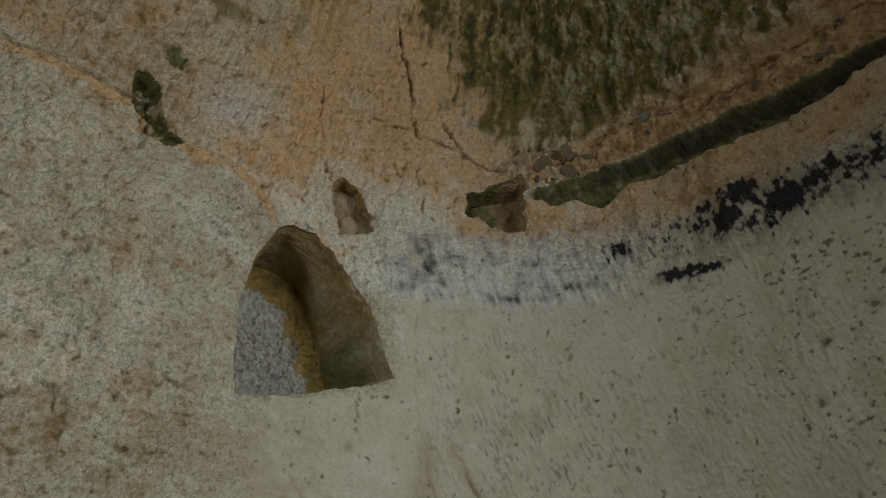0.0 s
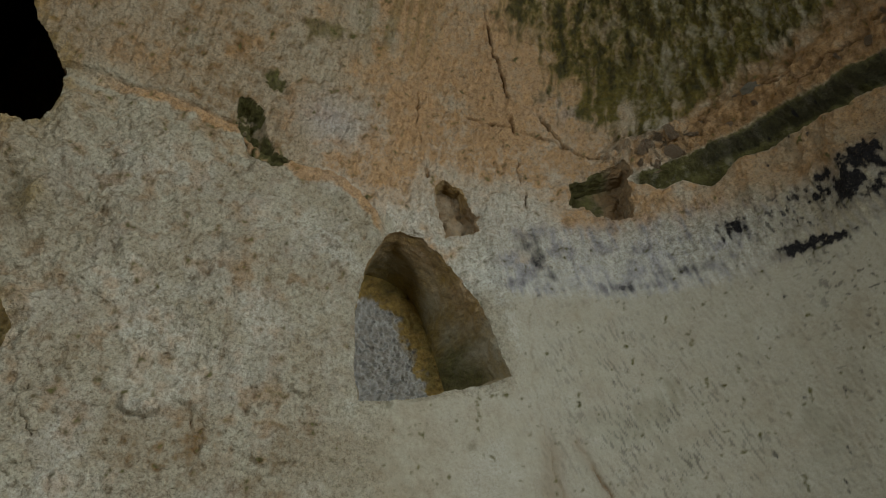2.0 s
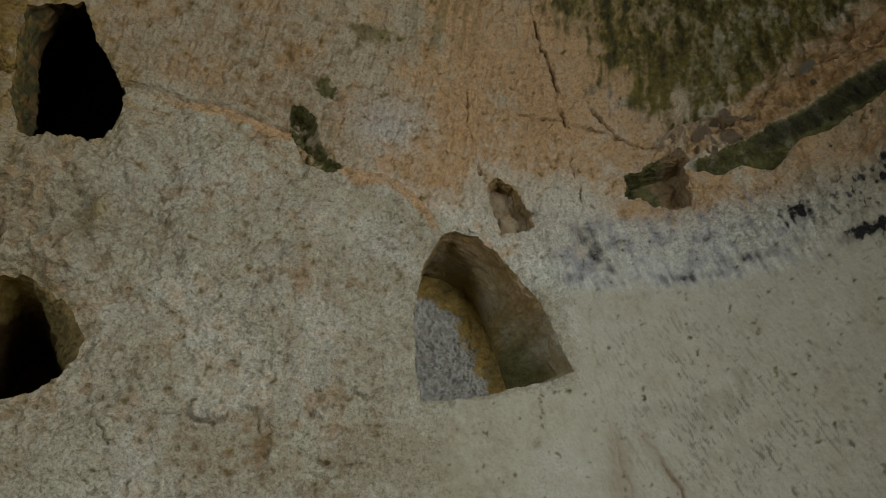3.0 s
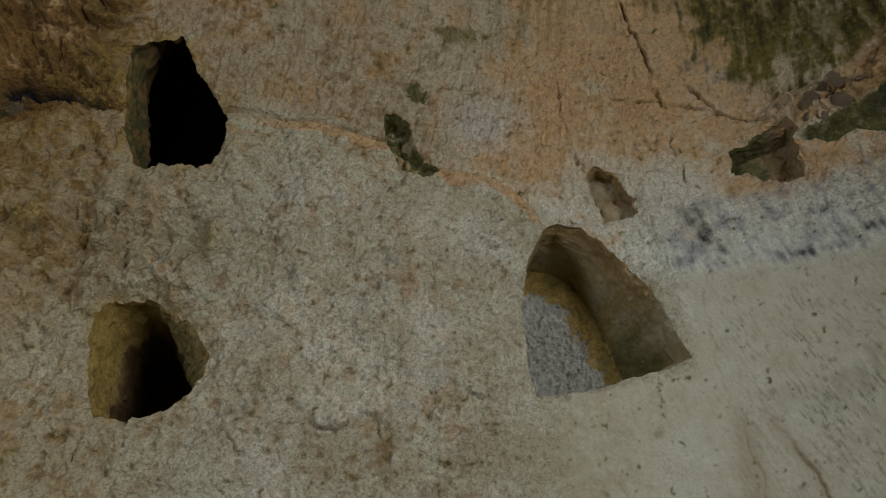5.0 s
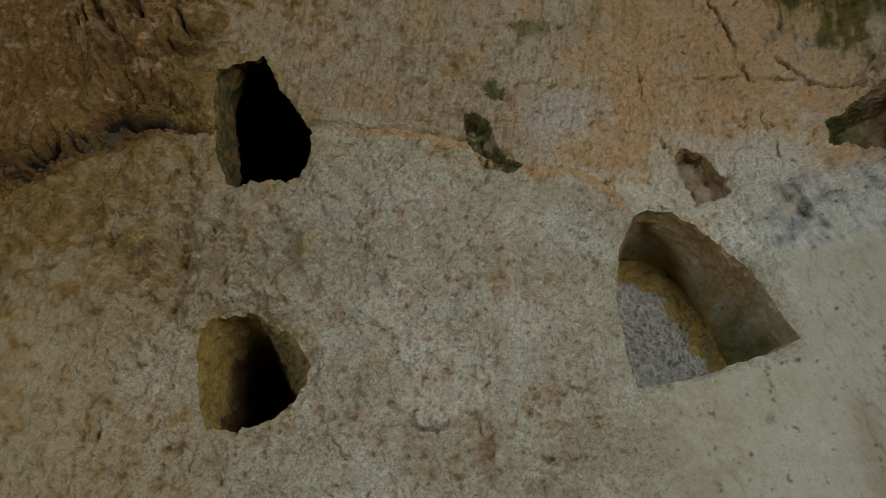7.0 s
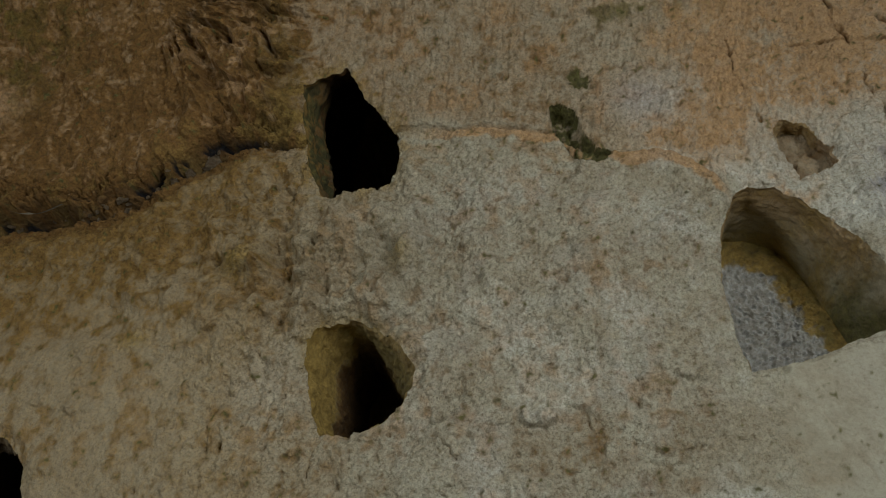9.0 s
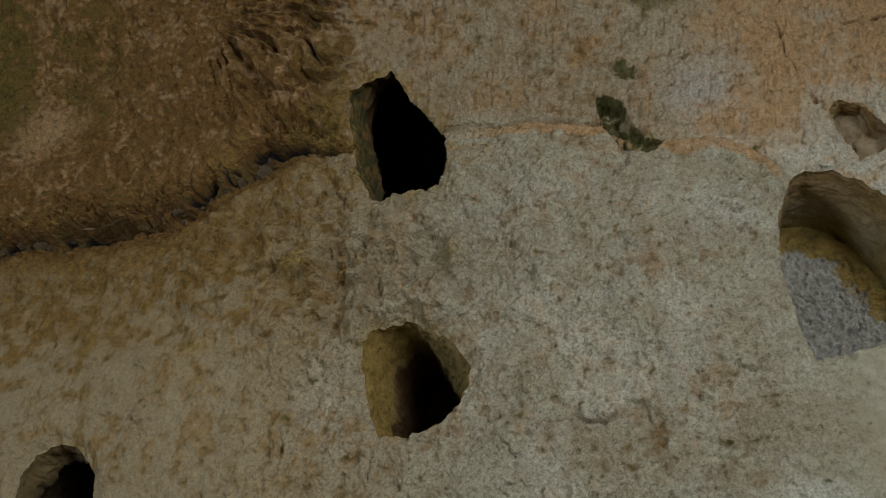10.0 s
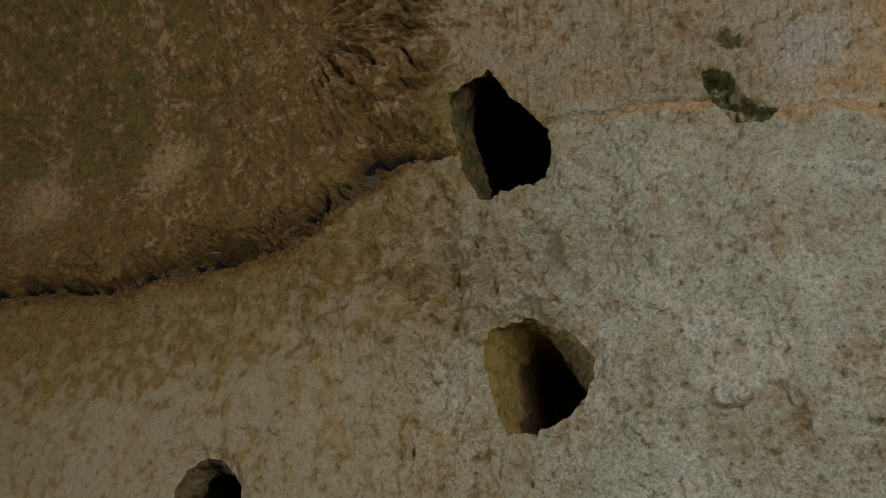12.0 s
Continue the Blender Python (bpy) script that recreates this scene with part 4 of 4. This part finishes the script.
def lining(name, outer, sections, label, category):
    """The reveal, sill and back of a recess, lofted from its mouth through its sections to its back."""
    base = new(name)
    deep, inner = sections[-1]
    c = np.array(outer).mean(0)
    around, steps = 260, 64
    ang = np.linspace(-0.5 * np.pi, 1.5 * np.pi, around + 1)
    ri = radius(inner, c, ang)
    ro = radius(outer, c, ang)
    for _ in range(4):                               # find the ragged rim along each ray
        ro = ro + mouth(c[0] + ro * np.cos(ang), c[1] + ro * np.sin(ang), name, outer)
    ro = ro + 0.004
    w = np.linspace(0, 1, steps + 1) ** 1.3
    A, W = np.meshgrid(ang, w, indexing="ij")
    knots = [0.0] + [d / deep for d, _ in sections]
    spread = np.stack([ro] + [radius(p, c, ang) for _, p in sections], 1)
    Rr = np.stack([np.interp(w, knots, row) for row in spread])
    s, v = c[0] + Rr * np.cos(A), c[1] + Rr * np.sin(A)
    i, j = np.searchsorted(S_STEPS, s[:, 0]), np.searchsorted(V_STEPS, v[:, 0])
    o = (relief[i, j] - 0.004)[:, None] * np.maximum(1 - W * deep / 0.15, 0) - deep * W
    P = skin(s, v, o)
    length = ro.mean() * A
    N = np.cross(np.gradient(P, axis=0), np.gradient(P, axis=1))
    N /= np.linalg.norm(N, axis=-1)[..., None] + 1e-12
    mid = skin(np.full(w.shape, c[0]), np.full(w.shape, c[1]), -deep * w)
    N *= np.sign(np.sum(N * (mid[None] - P), -1))[..., None]
    rough_n = 0.018 * fbm(length, o, 0.13, 5, 141, 0.6) + 0.008 * np.abs(fbm(length, o, 0.07, 3, 142)) + 0.004 * fbm(length, o, 0.02, 2, 143)
    if name == "round_niche":
        rough_n = rough_n + 0.016 * strokes(v, o, 0.022, 0.12, 12, 144)
    P = P + N * (rough_n * smooth(0.0, 0.06, W) * smooth(1.0, 0.9, W) * {"arched_niche": 0.6, "upper_niche": 1.3, "round_niche": 0.7, "beam_socket": 0.6, "ledge_pocket": 0.6}.get(name, 1.0))[..., None]
    m1, m2 = fbm(length, o, 0.12, 3, 145), fbm(length, o, 0.04, 2, 146)
    zero = np.zeros_like(W)
    lefty, top = smooth(0.1, 0.7, -np.cos(A)), smooth(0.2, 0.7, np.sin(A))
    pale_, ochre_, algae_, soot_shade_, brown_, moss_, ash_, crust_ = (zero.copy() for _ in range(8))
    reach = W * deep
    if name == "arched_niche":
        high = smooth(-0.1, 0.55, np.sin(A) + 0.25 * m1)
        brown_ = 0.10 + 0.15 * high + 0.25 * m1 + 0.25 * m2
        # moss thickens towards the back, where it also stands for shade
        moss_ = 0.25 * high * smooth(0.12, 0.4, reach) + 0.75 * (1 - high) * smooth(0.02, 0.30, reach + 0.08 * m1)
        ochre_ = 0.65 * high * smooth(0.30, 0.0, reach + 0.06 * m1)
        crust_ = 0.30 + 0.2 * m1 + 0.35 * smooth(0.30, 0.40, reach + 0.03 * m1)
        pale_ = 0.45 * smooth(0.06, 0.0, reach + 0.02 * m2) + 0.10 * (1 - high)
        # contact shade along the back edge, painted as black
        soot_shade_ = 0.15 * smooth(0.30, 0.42, reach + 0.05 * m2) * (1 - high)
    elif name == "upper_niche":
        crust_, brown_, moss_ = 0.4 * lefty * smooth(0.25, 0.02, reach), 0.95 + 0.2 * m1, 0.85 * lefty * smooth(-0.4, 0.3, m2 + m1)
        # dark mottles, and the niche's inner shade painted in by depth
        soot_shade_ = 0.05 + 0.30 * smooth(0.0, 0.5, m1 + 1.2 * m2) + 0.40 * smooth(0.30, 0.40, reach) + 0.45 * (1 - lefty) * smooth(0.02, 0.10, reach)
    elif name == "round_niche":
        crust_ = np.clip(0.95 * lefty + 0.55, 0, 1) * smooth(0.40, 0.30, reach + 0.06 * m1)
        # brown and black past the neck paint in the shadow inside
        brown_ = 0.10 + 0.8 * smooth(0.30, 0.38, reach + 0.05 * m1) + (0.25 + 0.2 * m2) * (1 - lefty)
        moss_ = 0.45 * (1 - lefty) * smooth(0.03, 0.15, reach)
        soot_shade_ = 0.30 * smooth(0.32, 0.42, reach + 0.06 * m1)
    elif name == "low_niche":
        # blackened inwards: the hollow's shade put into its colour
        soot_shade_ = 0.25 + 0.4 * smooth(0.05, 0.2, reach + 0.05 * m1)
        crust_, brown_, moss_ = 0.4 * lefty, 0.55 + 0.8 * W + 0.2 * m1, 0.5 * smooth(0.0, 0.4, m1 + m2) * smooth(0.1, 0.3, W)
    elif name == "slot_niche":
        moss_, brown_ = 0.45 + 0.5 * W + 0.5 * m2, zero + 0.4
    elif name == "beam_socket":
        brown_, ochre_, crust_ = 0.35 + 0.4 * m1 + 0.3 * m2, zero + 0.45, 0.35 * top
    else:
        moss_, brown_, ochre_ = 0.85 * smooth(0.3, -0.3, np.cos(A) + 0.4 * m1), 0.35 + 0.3 * m1, 0.5 * smooth(-0.2, 0.4, np.cos(A))
    pack = lambda *m: np.clip(np.stack(m, -1), 0, 1)
    n = steps + 1
    ii, jj = np.meshgrid(np.arange(around), np.arange(steps), indexing="ij")
    quads = np.stack([ii * n + jj, (ii + 1) * n + jj, (ii + 1) * n + jj + 1, ii * n + jj + 1], -1)
    foot = np.sin((ang[:-1] + ang[1:]) / 2) < -0.78
    a, b = pack(pale_, ochre_, algae_, soot_shade_), pack(brown_, moss_, ash_, crust_)
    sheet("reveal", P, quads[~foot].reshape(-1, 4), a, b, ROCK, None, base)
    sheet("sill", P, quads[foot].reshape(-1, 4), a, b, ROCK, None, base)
    # the back, from its rim to its middle
    K = 60 if name == "arched_niche" else 16
    Q, A = np.meshgrid(np.linspace(1, 0.002, K + 1), ang, indexing="ij")
    s, v = c[0] + Q * ri[None] * np.cos(A), c[1] + Q * ri[None] * np.sin(A)
    bumps = 0.016 * fbm(s, v, 0.030, 3, 84) + 0.008 * fbm(s, v, 0.012, 1, 87) if name == "arched_niche" else 0.03 * fbm(s, v, 0.09, 4, 85)
    P = skin(s, v, -deep + bumps * smooth(1.0, 0.93, Q))
    m1, m2, zero = fbm(s, v, 0.1, 3, 147), fbm(s, v, 0.03, 2, 148), np.zeros_like(s)
    if name == "arched_niche":
        edge = smooth(0.02, -0.025, inside(s, v, PEBBLY, 0.5) + 0.03 * m1 + 0.02 * m2)
        a, b = pack(0.75 * (1 - edge) * smooth(-0.5, 0.3, m2), zero, zero, 0.35 * smooth(0.3, 0.7, m2 + 0.3 * m1)), pack(0.35 * edge, 0.35 * edge * smooth(0, 0.4, m1), 0.45 * (1 - edge), 0.9 * edge)
    elif name in ("slot_niche", "ledge_pocket"):
        side = smooth(0.62, 0.55, s + 0.05 * m1) if name == "ledge_pocket" else zero + 1
        a, b = pack(zero, 0.5 * (1 - side), zero, zero), pack(zero + 0.5, side * (0.8 + 0.5 * m2), zero, zero)
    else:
        # backs of the deep niches painted dark brown for their shade
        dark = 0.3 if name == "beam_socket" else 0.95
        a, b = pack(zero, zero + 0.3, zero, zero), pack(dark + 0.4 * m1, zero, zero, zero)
    n = around + 1
    ii, jj = np.meshgrid(np.arange(K), np.arange(around), indexing="ij")
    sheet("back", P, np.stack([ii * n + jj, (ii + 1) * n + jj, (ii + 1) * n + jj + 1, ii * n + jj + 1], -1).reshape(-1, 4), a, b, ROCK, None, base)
    return tagged(base, label, category, group="niches in the rock wall")


slot_niche = tagged(new("slot_niche"), *NICHES["slot_niche"], group="niches in the rock wall")
cut("hollow", 8, ROCK, slot_niche)
for name, outer, sections in RECESSES:
    if sections:
        lining(name, outer, sections, *NICHES[name])

# ---- rock behind the face, floor, and the rest of the cave ----
def coarse(name, s, v, o, material):
    P = skin(*np.meshgrid(s, v, indexing="ij"), o)
    n = len(v)
    faces = [(i * n + j, i * n + j + 1, (i + 1) * n + j + 1, (i + 1) * n + j) for i in range(len(s) - 1) for j in range(n - 1)]
    me = bpy.data.meshes.new(name)
    me.from_pydata(P.reshape(-1, 3).tolist(), [], faces)
    me.materials.append(material)
    return new(name, me)


tagged(coarse("rock_mass", np.arange(-8.6, RUN[-1], 0.3), np.arange(0, 7.3, 0.3), -1.6, PLAIN_ROCK), "solid rock behind the carved cave wall", "rock", kind="structure")


def rough_block(name, low_, high_, material, label, category, cells=0.35, amp=0.06):
    bm = bmesh.new()
    bmesh.ops.create_cube(bm, size=1)
    lo, hi = Vector(low_), Vector(high_)
    for vert in bm.verts:
        vert.co = Vector([lo[k] + (vert.co[k] + 0.5) * (hi[k] - lo[k]) for k in range(3)])
    for axis in range(3):
        size = hi[axis] - lo[axis]
        for k in range(1, max(2, int(size / cells))):
            at = lo[axis] + size * k / max(2, int(size / cells))
            way = Vector([float(axis == q) for q in range(3)])
            bmesh.ops.bisect_plane(bm, geom=bm.verts[:] + bm.edges[:] + bm.faces[:], plane_co=way * at, plane_no=way)
    for vert in bm.verts:
        vert.co += amp * noise.noise_vector(vert.co * 1.3)
    for f in bm.faces:
        f.smooth = True
    me = bpy.data.meshes.new(name)
    bm.to_mesh(me)
    bm.free()
    me.materials.append(material)
    return tagged(new(name, me), label, category, kind="structure")


rough_block("floor", (-9.2, -6.0, -0.35), (4.0, 4.6, 0.0), EARTH, "trodden earth floor of the cave", "floor", 0.4, 0.03)
rough_block("ceiling", (-9.2, -5.4, 6.2), (3.4, 4.6, 6.9), PLAIN_ROCK, "rough rock ceiling of the cave", "ceiling", 0.5, 0.05)
rough_block("wall_west", (-9.2, -5.4, -0.1), (-7.7, -2.3, 6.4), PLAIN_ROCK, "rough rock wall of the cave", "rock wall", 0.5)
# unseen walls round the back opening that holds the added fill lamp
rough_block("wall_south_1", (-7.9, -5.3, -0.1), (-4.0, -4.4, 6.4), PLAIN_ROCK, "unseen rough rock wall beside the added back opening", "rock wall", 0.5)
rough_block("wall_south_2", (-2.0, -5.3, -0.1), (3.4, -4.4, 6.4), PLAIN_ROCK, "unseen rough rock wall beside the added back opening", "rock wall", 0.5)
rough_block("wall_south_3", (-4.1, -5.3, 3.9), (-1.9, -4.4, 6.4), PLAIN_ROCK, "unseen rough rock above the added back opening", "rock wall", 0.5)
rough_block("wall_south_4", (-4.1, -5.3, -0.1), (-1.9, -4.4, 1.3), PLAIN_ROCK, "unseen rough rock parapet under the added back opening", "rock wall", 0.5)
rough_block("wall_east_2", (2.5, -4.6, -0.1), (3.4, -0.95, 6.4), PLAIN_ROCK, "rough rock pier beside the opening", "rock wall", 0.5)
rough_block("wall_east_3", (2.5, -1.1, 4.6), (3.4, 1.1, 6.4), PLAIN_ROCK, "rough rock above the side opening", "rock wall", 0.5)
rough_block("wall_east_4", (2.5, -1.1, -0.1), (3.4, 1.1, 1.4), PLAIN_ROCK, "rough rock parapet under the side opening", "rock wall", 0.5)
rough_block("wall_east_5", (2.3, 0.97, -0.1), (3.6, 1.6, 6.4), PLAIN_ROCK, "rough rock jamb of the side opening", "rock wall", 0.5)
rough_block("ground", (-400, -400, -1.0), (400, 400, -0.36), EARTH, "dry earth outside the cave", "ground", 100, 0.0)


# ---- loose stones, flakes and a cobweb ----
def on_rock(s, v, out=0.0):
    i, j = np.searchsorted(S_STEPS, s), np.searchsorted(V_STEPS, v)
    return Vector(POINTS[i, j]) + out * Vector(NORMALS[i, j]), Vector(NORMALS[i, j])


def stone_mesh(name, seed, flat, material):
    bm = bmesh.new()
    bmesh.ops.create_icosphere(bm, subdivisions=2, radius=1)
    shift = Vector((seed * 3.1, seed * 1.7, 0))
    for vert in bm.verts:
        n = noise.noise(vert.co * 1.1 + shift) * 0.7 + noise.noise(vert.co * 2.7 + shift) * 0.35
        vert.co *= 1 + n
        vert.co.z *= flat
        for axis in range(3):                       # broken, half-flat sides
            lim = (0.95 if axis < 2 else 0.75 * flat) * (1 + 0.35 * noise.noise(vert.co * 2.0 + shift * 2))
            vert.co[axis] = max(-lim, min(lim, vert.co[axis]))
    me = bpy.data.meshes.new(name)
    bm.to_mesh(me)
    bm.free()
    me.materials.append(material)
    return me


STONE = rock_material("rubble_stone", stained=False, base=(0.30, 0.19, 0.10), second=(0.20, 0.125, 0.065))
REDDISH = rock_material("reddish_flake", stained=False, base=(0.40, 0.27, 0.165), second=(0.27, 0.18, 0.11))
PALE = rock_material("pale_flake", stained=False, base=(0.40, 0.36, 0.28), second=(0.32, 0.29, 0.22))
rubble = [stone_mesh("stone", k, 0.75, STONE) for k in range(6)]
flakes = [stone_mesh("rock_flake", 20 + k, 0.4, REDDISH) for k in range(4)]
dice = random.Random(11)


def lay(name, me, s, v, size, out, label, category, group):
    place, up = on_rock(s, v, out)
    ob = new(name, me)
    turn = up.to_track_quat("Z", "Y").to_matrix().to_4x4() @ pose(0, 0, 0, dice.uniform(-25, 25), dice.uniform(-25, 25), dice.uniform(0, 360))
    ob.matrix_world = Matrix.Translation(place) @ turn @ Matrix.Diagonal((size, size * dice.uniform(0.7, 1.1), size * dice.uniform(0.7, 1.0), 1))
    return tagged(ob, label, category, group)


def seam_at(s):
    return float(np.interp(s, [p[0] for p in SEAM], [p[1] for p in SEAM]))


for first, last, count, small, large in ((-5.2, -4.75, 9, 0.015, 0.03), (-4.40, -3.80, 30, 0.012, 0.034), (-3.80, -3.50, 12, 0.008, 0.022), (-3.44, -3.05, 26, 0.010, 0.030), (-3.05, -2.84, 16, 0.012, 0.036), (-2.86, -2.70, 14, 0.014, 0.040),
                                          (-2.52, -2.32, 8, 0.008, 0.018)):
    for k in range(count):
        s = dice.uniform(first, last)
        size = small + (large - small) * dice.random() ** 1.8
        i, j = np.searchsorted(S_STEPS, s), np.searchsorted(V_STEPS, seam_at(s) + 0.002)
        open_ = float(gap[i, j])
        rise = open_ * dice.uniform(0.02, 0.75) ** 1.3
        lip, up = on_rock(s, float(seam[i, j]) + 0.006 + rise, 0.15 * size)
        ob = new("stone", rubble[dice.randrange(6)])
        turn = pose(0, 0, 0, dice.uniform(0, 360), dice.uniform(0, 360), dice.uniform(0, 360))
        ob.matrix_world = Matrix.Translation(lip) @ turn @ Matrix.Diagonal((size, size * dice.uniform(0.6, 1), size * dice.uniform(0.6, 1), 1))
        tagged(ob, "small pale rubble stone lodged in the open crack", "stone", "rubble in the crack")

for k, (s, v, size) in enumerate([(0.80, 3.97, 0.055), (0.87, 4.03, 0.06), (0.94, 4.02, 0.05), (0.84, 3.92, 0.05), (0.92, 3.945, 0.055), (1.02, 3.995, 0.045), (0.76, 3.93, 0.035)]):
    lay("rock_flake", flakes[k % 4], s, v, size * 0.8, -0.004, "broken reddish rock flake above the groove", "rock flake", "broken rock flakes")
lay("rock_flake", stone_mesh("rock_flake", 31, 0.3, PALE), 1.33, 4.15, 0.05, 0.002, "pale flat stone set in the reddish band", "stone", "stones in the red band")
for k in range(16):
    s = dice.uniform(1.05, 2.3)
    v = level(s, GROOVE_TOP) + dice.uniform(0.04, 0.2)
    lay("rock_flake", flakes[k % 4], s, v, dice.uniform(0.012, 0.026), 0.0, "small stone set in the reddish broken band", "stone", "stones in the red band")

# the cobweb that hangs in the crack
SILK = bpy.data.materials.new("dusty_silk")
SILK.use_nodes = True
silk = SILK.node_tree.nodes["Principled BSDF"]
SILK.node_tree.links.new(mix(SILK.node_tree, ramp(SILK.node_tree, grain(SILK.node_tree, 90), 0.35, 0.65), (0.17, 0.145, 0.10), (0.11, 0.09, 0.065)), silk.inputs["Base Color"])
silk.inputs["Roughness"].default_value = 0.9
bm = bmesh.new()
left, right = (Vector(skin(np.array(s), np.array(v), np.array(0.01))) for s, v in ((-3.82, 3.86), (-3.52, 3.85)))
across, rows = 24, []
for k in range(across + 1):
    t = k / across
    mid = left.lerp(right, t) + Vector((0, 0, -0.045 * math.sin(math.pi * t)))
    wide = 0.002 + 0.012 * math.exp(-((t - 0.42) / 0.10) ** 2)
    rows.append([bm.verts.new(mid + Vector((0, 0, 0))), bm.verts.new(mid + Vector((0, 0.004, wide))), bm.verts.new(mid + Vector((0, 0.009, wide * 0.6)))])
for a, b in zip(rows, rows[1:]):
    for k in range(2):
        bm.faces.new((a[k], b[k], b[k + 1], a[k + 1]))
me = bpy.data.meshes.new("cobweb")
bm.to_mesh(me)
bm.free()
me.materials.append(SILK)
tagged(new("cobweb", me), "dusty pale cobweb strand hanging in the crack", "cobweb")
